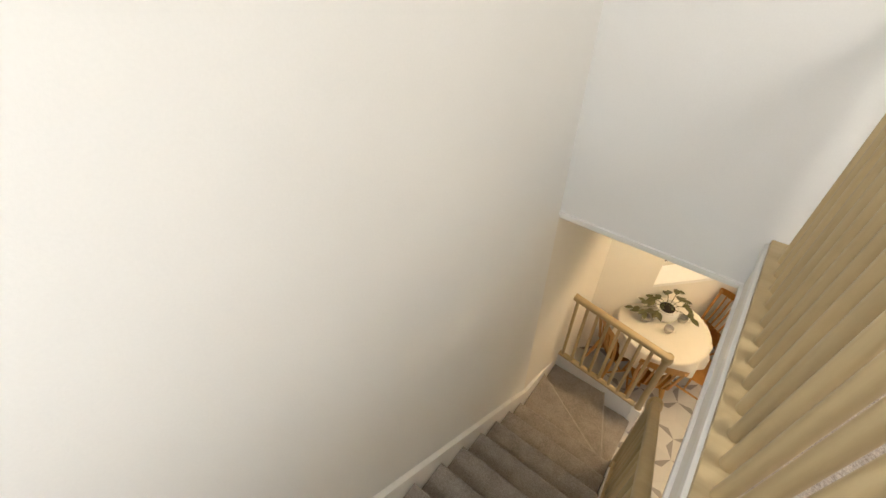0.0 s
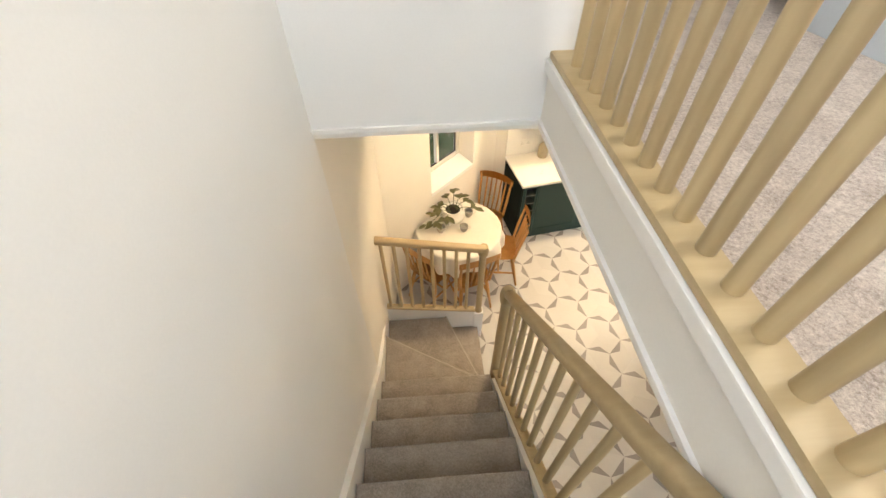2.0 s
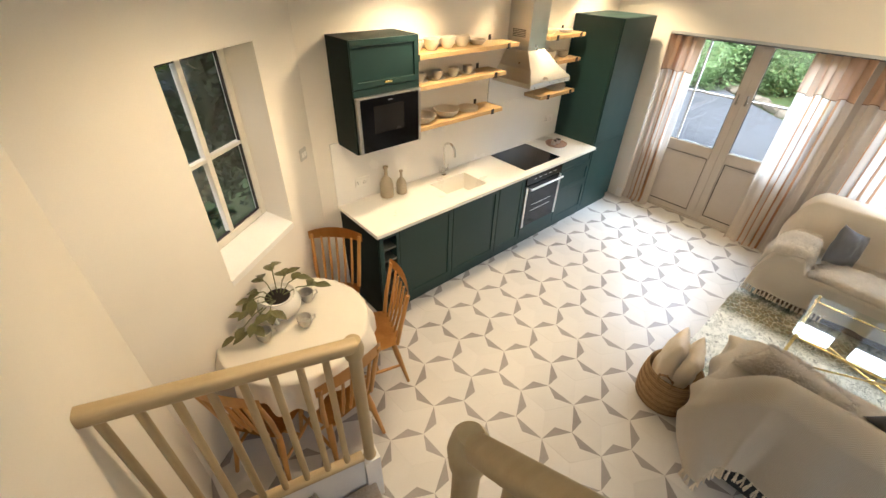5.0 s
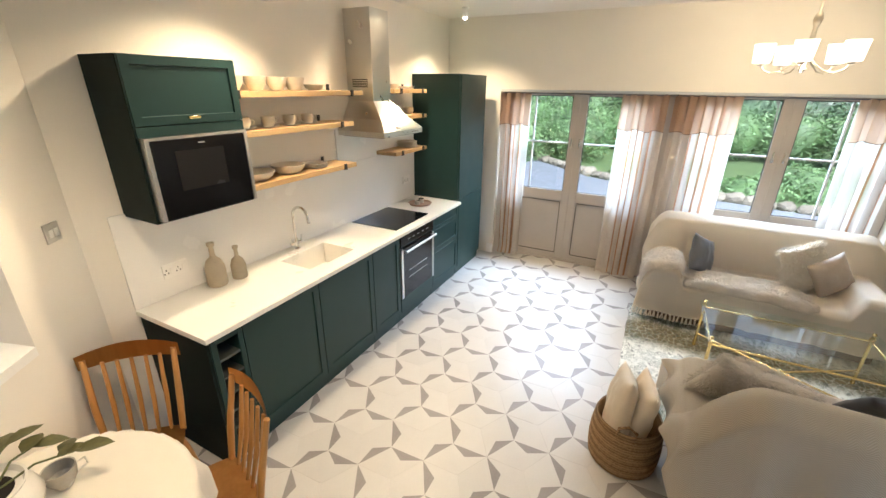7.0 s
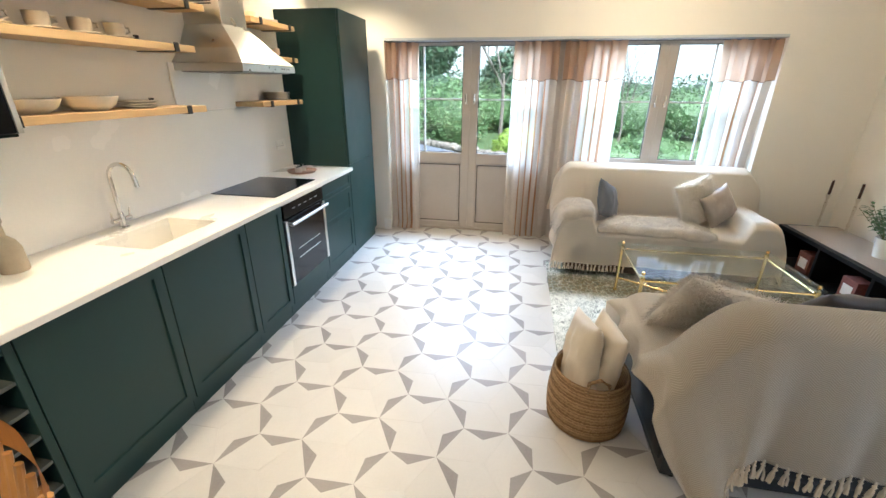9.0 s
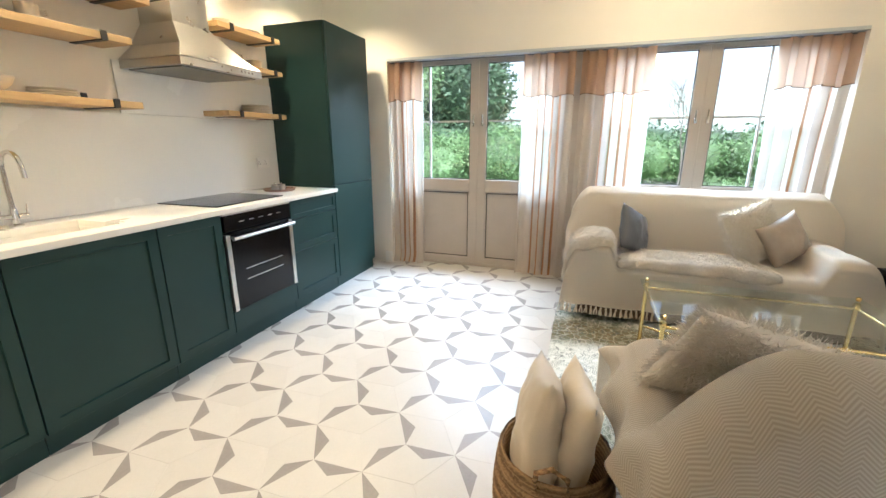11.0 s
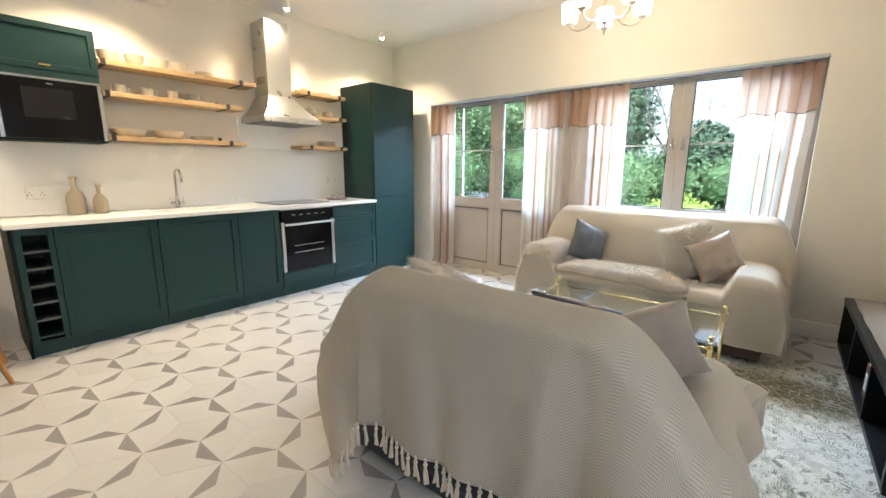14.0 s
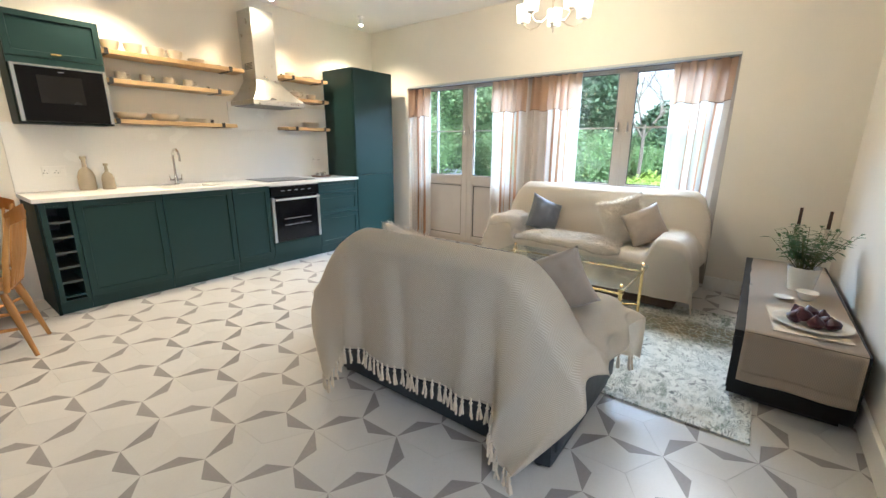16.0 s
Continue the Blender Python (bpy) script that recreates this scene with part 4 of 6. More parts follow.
def draped_throw(m, name, label, material, w, depth, back_h, arm_h, seat_h, arm_w, end_r, end_drop, back_hem, corner_hem, front_hem, side, seed, fold=0.02, rough=0.004, nu=130, nv=150):
    """A throw laid over a sofa: up its back, over the seat and arms, down the front; side: (depth, length) pairs of what hangs past the ends."""
    half, q = w / 2, 0.8

    def hang(x):
        for (x0, l0), (x1, l1) in zip(side, side[1:]):
            if x <= x1:
                return l0 + (l1 - l0) * max(0.0, (x - x0) / (x1 - x0))
        return side[-1][1]

    def fn(s, t):
        a = t * 2 - 1
        ab, sg = abs(a), math.copysign(1, a)
        y = min(half, half * ab / q)
        e = max(0.0, min(1.0, (y - half + end_r) / end_r))
        top = back_h - end_drop * e ** 1.6 - 0.03
        c = max(0.0, (y - half + arm_w * 0.55) / (arm_w * 0.55))
        low = seat_h + (arm_h - seat_h) * smooth01((y - half + arm_w + 0.07) / 0.08) - 0.045 * c ** 3
        hem = back_hem - (back_hem - corner_hem) * e * e
        n = noise.noise(Vector((a * half * 6 + seed, s * 2.0, seed)))
        wave = math.sin(a * half * 30 + 3 * n + seed) * 0.45 + n
        d = max(0.0, (ab - q) / (1 - q))
        if s < 0.25:
            k = s / 0.25
            x, z = -0.03, hem + (top - d * hang(0.0) - hem) * k
            x -= fold * (1 - k) ** 0.7 * (wave + 0.7) + 0.07 * e * (1 - k)
        elif s < 0.36:
            k = (s - 0.25) / 0.11
            x, z = -0.03 + 0.26 * k, top + 0.045 * math.sin(math.pi * k) - d * hang(0.26 * k)
        elif s < 0.5:
            k = (s - 0.36) / 0.14
            x, z = 0.23 + 0.06 * smooth01(k), top + (low - top) * k - d * hang(0.25)
        elif s < 0.75:
            k = (s - 0.5) / 0.25
            x = 0.29 + (depth - 0.27) * k
            z = low - 0.05 * max(0.0, (k - 0.88) / 0.12) ** 2 - d * hang(x)
        else:
            k = (s - 0.75) / 0.25
            x = depth + 0.02 + 0.012 * k + fold * k * wave
            z = min(low - 0.05 - k * (low - 0.05 - front_hem), low - 0.05 - d * hang(depth))
        if d:
            y = half + 0.012 + 0.022 * smooth01(d * 3) + 0.05 * d
            y += 0.022 * smooth01(d * 2) * math.sin(x * 21 + 2.5 * n + seed)
        if s < 0.25:
            y -= 0.2 * e * (1 - s / 0.25) * (end_drop > 0.2)
        rise = rough * (noise.noise(Vector((x * 6, a * half * 6, seed + 9))) + 0.6 * noise.noise(Vector((x * 15, a * half * 15, seed))))
        # creases that run from the back's foot over the seat
        crease = 0.5 * rough * max(0.0, math.sin(a * half * 17 + x * 9 + 2 * n)) ** 4 if 0.42 < s < 0.75 else 0.0
        return Vector((x, sg * y, z + rise + crease))

    total = 2 * back_h + depth
    b = sheet(fn, nu, nv, 0.006, lambda u, v: (v * w / q, u * total))
    t = thing(name, label, "throw", m)
    part("cloth", b, material, t, smooth="all")
    return t, fn


def fringe(owner, points, material, rng, length=0.065):
    """Knotted tassels of three strands each, hanging from the given places."""
    for p in points:
        b = rod(p + Vector((0, 0, 0.010)), p + Vector((0, 0, -0.016)), 0.0045, 0.0075, 7, rings=((0.6, 0.005), (0.85, 0.009)))
        for _ in range(3):
            sw = Vector((rng.uniform(-0.010, 0.008), rng.uniform(-0.013, 0.013), -length * rng.uniform(0.85, 1.15)))
            mid_ = p + sw * 0.5 + Vector((rng.uniform(-0.004, 0.004), rng.uniform(-0.004, 0.004), -0.01))
            tube([p + Vector((0, 0, -0.012)), mid_, p + sw + Vector((0, 0, -0.014))], [0.004, 0.0048, 0.0055], 6, b)
        part("tassel", b, material, owner, smooth=True)


M1 = pose(3.88, 1.93, 0)
sofa_body("sofa", M1, 1.40, 0.86, 0.84, 0.52, 0.49, NAVY, "dark navy two-seat sofa with low flat arms under a throw")
thr, fn1 = draped_throw(M1, "throw_blanket", "cream herringbone woven throw with a knotted fringe", THROW, 1.42, 0.86, 0.865, 0.545, 0.515, 0.2, 0.27, 0.29, 0.255, 0.07, 0.20, ((0.0, 0.15), (0.2, 0.13), (0.45, 0.09), (0.86, 0.03)), 3.1, 0.036)
TASSEL = plain("fringe_cotton", (0.72, 0.63, 0.50), 0.95, var=0.15, scale=30, fine=200, bmp=0.3)
rng = random.Random(5)
fringe(thr, [fn1(0.0, 0.02 + 0.96 * k / 47) + Vector((-0.004, 0, 0)) for k in range(48)], TASSEL, rng)
fringe(thr, [fn1(1.0, 0.04 + 0.92 * k / 29) for k in range(30)], TASSEL, rng)

M2 = pose(6.92, 1.99, 0, 0, 0, 180)
sofa_body("sofa", M2, 1.72, 0.84, 0.88, 0.57, 0.43, plain("brown_upholstery", (0.10, 0.065, 0.045), 0.7, var=0.15), "brown two-seat sofa covered by a cream throw")
thr2, fn2 = draped_throw(M2, "throw_blanket", "plain cream cotton throw covering the sofa under the window", COVER, 1.74, 0.84, 0.915, 0.60, 0.455, 0.22, 0.07, 0.05, 0.35, 0.35, 0.13, ((0.0, 0.34), (0.22, 0.34), (0.32, 0.20), (0.84, 0.46)), 8.7, 0.02, 0.006)
fringe(thr2, [fn2(1.0, 0.05 + 0.3 * k / 19) for k in range(20)], plain("cream_fringe", (0.74, 0.66, 0.54), 0.95, var=0.15, scale=30), rng, 0.05)


def cushion(name, m, w, h, t, material, label, fur=0, tips=None, seed=0, wrinkle=0.006):
    """A plump square cushion with pinched corners; fur: number of hair tufts."""
    ob = thing(name, label, "cushion", m)

    def side(sgn):
        def fn(u, v):
            a, c = u * 2 - 1, v * 2 - 1
            e = max(0.0, (1 - a ** 2) * (1 - c ** 2)) ** 0.42
            k = 1 - 0.09 * (1 - abs(a) ** 2) * (abs(c) ** 3)
            k2 = 1 - 0.09 * (1 - abs(c) ** 2) * (abs(a) ** 3)
            n = noise.noise(Vector((a * 2.2 + seed, c * 2.2, sgn))) * wrinkle * 2 + noise.noise(Vector((a * 6 + seed, c * 6, sgn))) * wrinkle
            return Vector((a * w / 2 * k2, sgn * (e * t / 2 + n * e), c * h / 2 * k))
        return fn

    b = sheet(side(1), 22, 22)
    b2 = sheet(side(-1), 22, 22)
    tmp = bpy.data.meshes.new("half")
    b2.to_mesh(tmp)
    b2.free()
    b.from_mesh(tmp)
    bpy.data.meshes.remove(tmp)
    bmesh.ops.remove_doubles(b, verts=b.verts, dist=1e-4)
    part("cover", b, material, ob, smooth="all")
    if fur:
        r = random.Random(seed)
        vs, fs = [], []
        for _ in range(fur):
            sgn = r.choice((-1, 1))
            p = side(sgn)(r.random(), r.random())
            d = Vector((p.x * 1.4 / w + r.uniform(-0.5, 0.5), sgn * 0.3 + r.uniform(-0.15, 0.15), p.z * 1.4 / h + r.uniform(-0.6, 0.3))).normalized()
            sd = d.cross(Vector((r.uniform(-1, 1), r.uniform(-1, 1), r.uniform(-1, 1)))).normalized() * 0.0013
            l = r.uniform(0.015, 0.045)
            i = len(vs)
            vs += [p - sd, p + sd, p + d * l * 0.6 + sd * 0.6, p + d * l + Vector((0, 0, -0.004))]
            fs += [(i, i + 1, i + 2), (i, i + 2, i + 3)]
        me = bpy.data.meshes.new("fur")
        me.from_pydata([tuple(v) for v in vs], [], fs)
        me.materials.append(tips or material)
        f = new("fur_layer", me)
        f.parent = ob
        f["kind"] = "stuff"
    return ob


cushion("cushion", pose(6.46, 2.45, 0.625, -18, 24, -38), 0.36, 0.36, 0.13, SATIN, "blue-grey satin cushion leaning on the sofa arm", seed=1)
cushion("cushion", pose(6.46, 1.68, 0.665, -14, -16, -62), 0.38, 0.40, 0.14, FUR, "shaggy cream fur cushion", 17000, FUR, 2)
cushion("cushion", pose(6.43, 1.49, 0.635, -18, -24, -60), 0.33, 0.32, 0.13, SILVER, "silver-beige velvet cushion leaning on another", seed=3)
cushion("cushion", pose(4.37, 2.35, 0.625, -24, -17, 100), 0.48, 0.36, 0.17, PELT, "long-haired beige fur cushion lying on the seat", 11000, PELT_TIP, 4)
cushion("cushion", pose(4.37, 1.48, 0.65, -22, 24, 108), 0.36, 0.35, 0.12, SILVER, "silver-beige velvet cushion propped on the sofa", seed=5)
cushion("cushion", pose(4.48, 1.76, 0.63, -40, -6, 100), 0.38, 0.36, 0.11, plain("charcoal_satin", (0.09, 0.085, 0.085), 0.4, var=0.15, scale=9, fine=150, bmp=0.1), "dark charcoal satin cushion", seed=6)

# sheepskin over the arm and the seat
def skin(name, fn, label, hairs, seed):
    ob = thing(name, label, "sheepskin")
    part("hide", sheet(fn, 40, 26, 0.012), PELT, ob, smooth="all")
    r = random.Random(seed)
    vs, fs = [], []
    for _ in range(hairs):
        u, v = r.random(), r.random()
        p = fn(u, v) + Vector((0, 0, 0.004))
        d = Vector((r.uniform(-0.7, 0.2), r.uniform(-0.7, 0.7), r.uniform(0.1, 0.5))).normalized()
        sd = d.cross(Vector((r.uniform(-1, 1), r.uniform(-1, 1), 0.2))).normalized() * 0.0013
        l = r.uniform(0.014, 0.03)
        i = len(vs)
        vs += [p - sd, p + sd, p + d * l]
        fs += [(i, i + 1, i + 2)]
    me = bpy.data.meshes.new("pile")
    me.from_pydata([tuple(w) for w in vs], [], fs)
    me.materials.append(PELT_TIP)
    f = new("fur_layer", me)
    f.parent = ob
    f["kind"] = "stuff"


def on_throw(fn, m, x0, x1, a0, a1, half, seed):
    """A pelt lying on a draped sofa, between two depths and two distances across."""
    def s_of(x):
        return min((0.5 + 0.25 * k / 400 for k in range(401)), key=lambda q: abs(fn(q, 0.5).x - x))

    s0, s1 = s_of(x0), s_of(x1)
    c0 = fn(0.75, 0.5)
    way = math.copysign(1, (fn(0.75, 0.51) - c0).cross(fn(0.76, 0.5) - c0).z)

    def lay(u, v):
        wob = 0.10 * noise.noise(Vector((u * 3.1, seed, 0.0)))
        wob2 = 0.10 * noise.noise(Vector((v * 2.7, seed, 4.0)))
        q = s0 + (s1 - s0) * (v + wob * (2 * v - 1))
        t = ((a0 + (a1 - a0) * (u + wob2 * (2 * u - 1))) / half + 1) / 2
        p, pu, pv = fn(q, t), fn(q + 0.012, t), fn(q, t + 0.012)
        n = (pv - p).cross(pu - p)
        n = n.normalized() if n.length > 1e-9 else Vector((0, 0, 1))
        n = n * way
        rim = min(u, 1 - u, v, 1 - v)
        puff = 0.010 + 0.026 * smooth01(rim / 0.15) + 0.012 * noise.noise(Vector((p.x * 9, p.y * 9, seed)))
        return m @ (p + n * max(0.008, puff))
    return lay


skin("sheepskin", on_throw(fn2, M2, 0.42, 0.85, -0.60, -1.00, 0.87 / 0.8, 2.0), "beige sheepskin draped over the sofa arm", 9000, 11)
skin("sheepskin", on_throw(fn2, M2, 0.46, 0.85, -0.56, 0.36, 0.87 / 0.8, 6.0), "beige sheepskin spread along the sofa seat", 13000, 12)

# rug
def rug_material():
    m, nt, b = nodes_of("distressed_rug")
    v = coords(nt)
    big = noise_tex(nt, v, 1.7, 6, 0.7)
    med = noise_tex(nt, coords(nt, "Object", (1, 3.2, 1)), 6.0, 6, 0.75)
    fine = noise_tex(nt, v, 70, 3, 0.7)
    vo = nt.nodes.new("ShaderNodeTexVoronoi")
    vo.feature = "DISTANCE_TO_EDGE"
    vo.inputs["Scale"].default_value = 21.0
    nt.links.new(coords(nt), vo.inputs["Vector"])
    lace = maths(nt, "LESS_THAN", maths(nt, "ADD", vo.outputs["Distance"], maths(nt, "MULTIPLY", fine, 0.05)), 0.085)
    sx = nt.nodes.new("ShaderNodeSeparateXYZ")
    tc = nt.nodes.new("ShaderNodeTexCoord")
    nt.links.new(tc.outputs["Object"], sx.inputs[0])
    dx = maths(nt, "PINGPONG", sx.outputs[0], 0.21)
    dy = maths(nt, "PINGPONG", sx.outputs[1], 0.21)
    dia = maths(nt, "SINE", maths(nt, "MULTIPLY", maths(nt, "ADD", dx, dy), 75.0))
    diaf = maths(nt, "MULTIPLY", maths(nt, "GREATER_THAN", dia, 0.25), maths(nt, "GREATER_THAN", med, 0.56))
    base = ramp(nt, maths(nt, "MULTIPLY_ADD", big, 0.6, maths(nt, "MULTIPLY", med, 0.45)), [(0.37, (0.045, 0.065, 0.045)), (0.46, (0.19, 0.215, 0.165)), (0.53, (0.74, 0.74, 0.68)), (0.60, (0.50, 0.48, 0.40)), (0.68, (0.15, 0.11, 0.035))])
    def band(centre, width, gain):
        away = maths(nt, "ABSOLUTE", maths(nt, "ADD", sx.outputs[0], -centre))
        near = maths(nt, "MAXIMUM", maths(nt, "MULTIPLY_ADD", away, -1.0 / width, 1.0), 0.0)
        return maths(nt, "MINIMUM", maths(nt, "MULTIPLY", near, maths(nt, "MULTIPLY", med, gain)), 0.9)
    base = mix(nt, band(-0.22, 0.5, 2.8), base, (0.78, 0.79, 0.74))
    base = mix(nt, band(0.36, 0.26, 3.2), base, (0.13, 0.105, 0.045))
    c = mix(nt, maths(nt, "MULTIPLY", maths(nt, "MULTIPLY", lace, med), 0.8), base, (0.66, 0.68, 0.63))
    # worn scrolls and rosettes
    ro = nt.nodes.new("ShaderNodeTexVoronoi")
    ro.inputs["Scale"].default_value = 7.5
    nt.links.new(coords(nt), ro.inputs["Vector"])
    wob = maths(nt, "MULTIPLY_ADD", noise_tex(nt, v, 26, 4, 0.7), 0.10, ro.outputs["Distance"])
    ring = maths(nt, "GREATER_THAN", maths(nt, "SINE", maths(nt, "MULTIPLY", wob, 95.0)), 0.15)
    worn = maths(nt, "GREATER_THAN", noise_tex(nt, v, 11, 5, 0.8), 0.5)
    c = mix(nt, maths(nt, "MULTIPLY", maths(nt, "MULTIPLY", ring, worn), 0.6), c, (0.085, 0.12, 0.10))
    c = mix(nt, maths(nt, "MULTIPLY", diaf, 0.6), c, (0.07, 0.085, 0.085))
    nt.links.new(c, b.inputs["Base Color"])
    b.inputs["Roughness"].default_value = 0.95
    bump(nt, b, fine, 0.5, 0.004)
    return m


rug = thing("rug", "distressed grey-green patterned rug under the glass table", "rug", pose(5.47, 1.80, 0))
part("rug_field", box(-0.84, 0.84, -1.19, 1.18, 0.001, 0.012, 0.003), rug_material(), rug)

# glass coffee table
ct = thing("coffee_table", "glass coffee table with polished brass legs and stretchers", "coffee table", pose(5.49, 1.885, 0))
TW, TL, TZ = 0.34, 0.57, 0.435
part("glass_top", box(-TW, TW, -TL, TL, TZ - 0.006, TZ + 0.006, 0.003), TABLE_GLASS, ct, "clear bevelled glass top").visible_shadow = False
for sx in (-1, 1):
    for sy in (-1, 1):
        x, y = sx * (TW - 0.035), sy * (TL - 0.035)
        lg = part("leg", rod((x, y, 0.012), (x, y, TZ - 0.007), 0.012, 0.012, 14, rings=((0.02, 0.017), (0.06, 0.012), (0.9, 0.012), (0.93, 0.019), (0.98, 0.019))), BRASS, ct, smooth=True)
        part("finial", lathe([(0.0, TZ + 0.03), (0.012, TZ + 0.024), (0.014, TZ + 0.014), (0.008, TZ + 0.008), (0.012, TZ + 0.006)], (x, y, 0), 14), BRASS, lg, smooth=True)
q = (TW - 0.035, TL - 0.035)
for a, c in (((-q[0], -q[1]), (q[0], -q[1])), ((-q[0], q[1]), (q[0], q[1])), ((-q[0], -q[1]), (-q[0], q[1])), ((q[0], -q[1]), (q[0], q[1]))):
    part("rail", rod((*a, TZ - 0.04), (*c, TZ - 0.04), 0.008, 0.008, 10), BRASS, ct, smooth=True)
for a, c in (((-q[0], -q[1]), (q[0], q[1])), ((-q[0], q[1]), (q[0], -q[1]))):
    part("stretcher", rod((*a, 0.13), (*c, 0.13), 0.008, 0.008, 10), BRASS, ct, smooth=True)
part("boss", lathe([(0.0, 0.15), (0.016, 0.145), (0.02, 0.13), (0.016, 0.115), (0.0, 0.11)], (0, 0, 0), 14), BRASS, ct, smooth=True)

# basket with two silk cushions
def wicker():
    m, nt, b = nodes_of("woven_seagrass")
    v = coords(nt)
    wv = nt.nodes.new("ShaderNodeTexWave")
    wv.bands_direction = "Z"
    wv.inputs["Scale"].default_value, wv.inputs["Distortion"].default_value = 18.0, 3.0
    wv.inputs["Detail Scale"].default_value = 6.0
    nt.links.new(v, wv.inputs["Vector"])
    n = noise_tex(nt, v, 60, 3)
    f = maths(nt, "MULTIPLY_ADD", n, 0.4, maths(nt, "MULTIPLY", wv.outputs["Fac"], 0.6))
    nt.links.new(ramp(nt, f, [(0.2, (0.23, 0.135, 0.06)), (0.8, (0.44, 0.285, 0.135))]), b.inputs["Base Color"])
    b.inputs["Roughness"].default_value = 0.8
    bump(nt, b, f, 0.8, 0.008)
    return m


WICKER = wicker()
bk = thing("basket", "round woven seagrass basket holding two cushions", "basket", pose(4.26, 2.88, 0))
b = bmesh.new()
outer = []
for k in range(25):
    z = 0.31 * k / 24
    r = 0.165 + 0.035 * math.sin(math.pi * (0.25 + 0.6 * k / 24))
    outer.append((r + (0.005 if k % 2 else -0.003), z))
lathe([(0.0, 0.0)] + outer + [(0.18, 0.318), (0.172, 0.29), (0.17, 0.02), (0.0, 0.02)], (0, 0, 0), 36, b)
part("weave", b, WICKER, bk, smooth="all")
for s in (-1, 1):
    part("handle", tube([(s * 0.185, -0.05, 0.29), (s * 0.195, -0.045, 0.36), (s * 0.2, 0.0, 0.39), (s * 0.195, 0.045, 0.36), (s * 0.185, 0.05, 0.29)], 0.009, 8), WICKER, bk, smooth=True)
cushion("cushion", pose(4.25, 2.94, 0.35, 5, 8, 12), 0.29, 0.48, 0.15, CREAM_SILK, "cream silk cushion standing in the basket", seed=21, wrinkle=0.009)
cushion("cushion", pose(4.27, 2.835, 0.345, 6, -5, 14), 0.28, 0.47, 0.14, CREAM_SILK, "cream silk cushion standing in the basket", seed=22, wrinkle=0.009)

# low media bench along the south wall
bench = thing("media_bench", "low black media bench with open niches", "media unit")
BX0, BX1, BY0, BY1, BZ = 5.0, 6.80, 0.235, 0.74, 0.40
BW = plain("black_ash_board", (0.008, 0.008, 0.008), 0.4, var=0.3, scale=7, fine=120, bmp=0.1, spec=0.3)
part("top", box(BX0, BX1, BY0, BY1, BZ - 0.035, BZ, 0.004), BW, bench)
part("bottom", box(BX0 + 0.01, BX1 - 0.01, BY0, BY1 - 0.01, 0.04, 0.07, 0.003), BW, bench)
part("plinth", box(BX0 + 0.06, BX1 - 0.06, BY0 + 0.04, BY1 - 0.07, 0.0, 0.04), BLACK, bench)
for x in (BX0, BX0 + 0.59, BX0 + 1.18, BX1 - 0.03):
    part("upright", box(x, x + 0.03, BY0, BY1 - 0.005, 0.07, BZ - 0.035, 0.002), BW, bench)
part("back", box(BX0 + 0.01, BX1 - 0.01, BY0, BY0 + 0.012, 0.07, BZ - 0.035), BW, bench)
box_red = plain("red_patterned_card", (0.20, 0.07, 0.055), 0.6, var=0.5, scale=40, fine=120, bmp=0.05)
for x in (5.75, 6.30):
    t = thing("storage_box", "small red and white patterned box in the bench niche", "box")
    part("carton", box(x, x + 0.16, 0.58, 0.70, 0.072, 0.26, 0.004), box_red, t)
    part("label_panel", box(x + 0.03, x + 0.13, 0.7005, 0.703, 0.12, 0.21), WHITE, t)
RUNNER = cloth("linen_runner", (0.74, 0.62, 0.48), (0.56, 0.45, 0.34), scale=(900, 300), relief=0.08)


def runner_fn(u, v):
    prof = [(BX0 - 0.012, 0.14), (BX0 - 0.006, BZ + 0.0), (BX0 + 0.015, BZ + 0.006), (BX1 - 0.04, BZ + 0.006)]
    x, z = polyline(prof, u)
    y = 0.25 + v * 0.45
    hang = smooth01((BZ - z) / 0.2)
    return Vector((x - 0.008 * hang * (1 + math.sin(y * 22)), y + 0.006 * noise.noise(Vector((x * 5, y * 5, 1))), z + 0.0015 * noise.noise(Vector((x * 8, y * 8, 3)))))


rn = thing("table_runner", "taupe linen runner hanging over the bench end", "table runner")
part("cloth", sheet(runner_fn, 90, 20, 0.003, lambda u, v: (v * 0.36, u * 2.0)), RUNNER, rn, smooth="all")
def hem_fn(u, v):
    p = runner_fn(0.03 * u, v)
    return p + Vector((-0.004, 0, 0))


part("hem", sheet(hem_fn, 4, 20, 0.002, lambda u, v: (v * 0.36, u * 0.06)), RUNNER, rn, "turned hem of the runner", smooth="all")
mat_ = thing("placemat", "cream ribbed paper placemat on the runner", "placemat", pose(5.28, 0.45, BZ + 0.0105, 0, 0, 4))
part("sheet", box(-0.2, 0.2, -0.15, 0.15, 0, 0.003), plain("cream_mat", (0.66, 0.58, 0.46), 0.85, var=0.06, scale=60), mat_)
pl = thing("fruit_plate", "grey oval plate on the placemat", "plate", pose(5.27, 0.43, BZ + 0.0145))
part("dish", lathe([(0.0, 0.004), (0.10, 0.004), (0.16, 0.017), (0.165, 0.017), (0.105, 0.0), (0.0, 0.0)], (0, 0, 0), 36), plain("grey_stoneware", (0.64, 0.59, 0.52), 0.4, var=0.12, scale=20), pl, smooth=True)
FIG = plain("purple_fig_skin", (0.075, 0.022, 0.034), 0.32, var=0.4, scale=22, fine=120, bmp=0.1)
rng = random.Random(8)
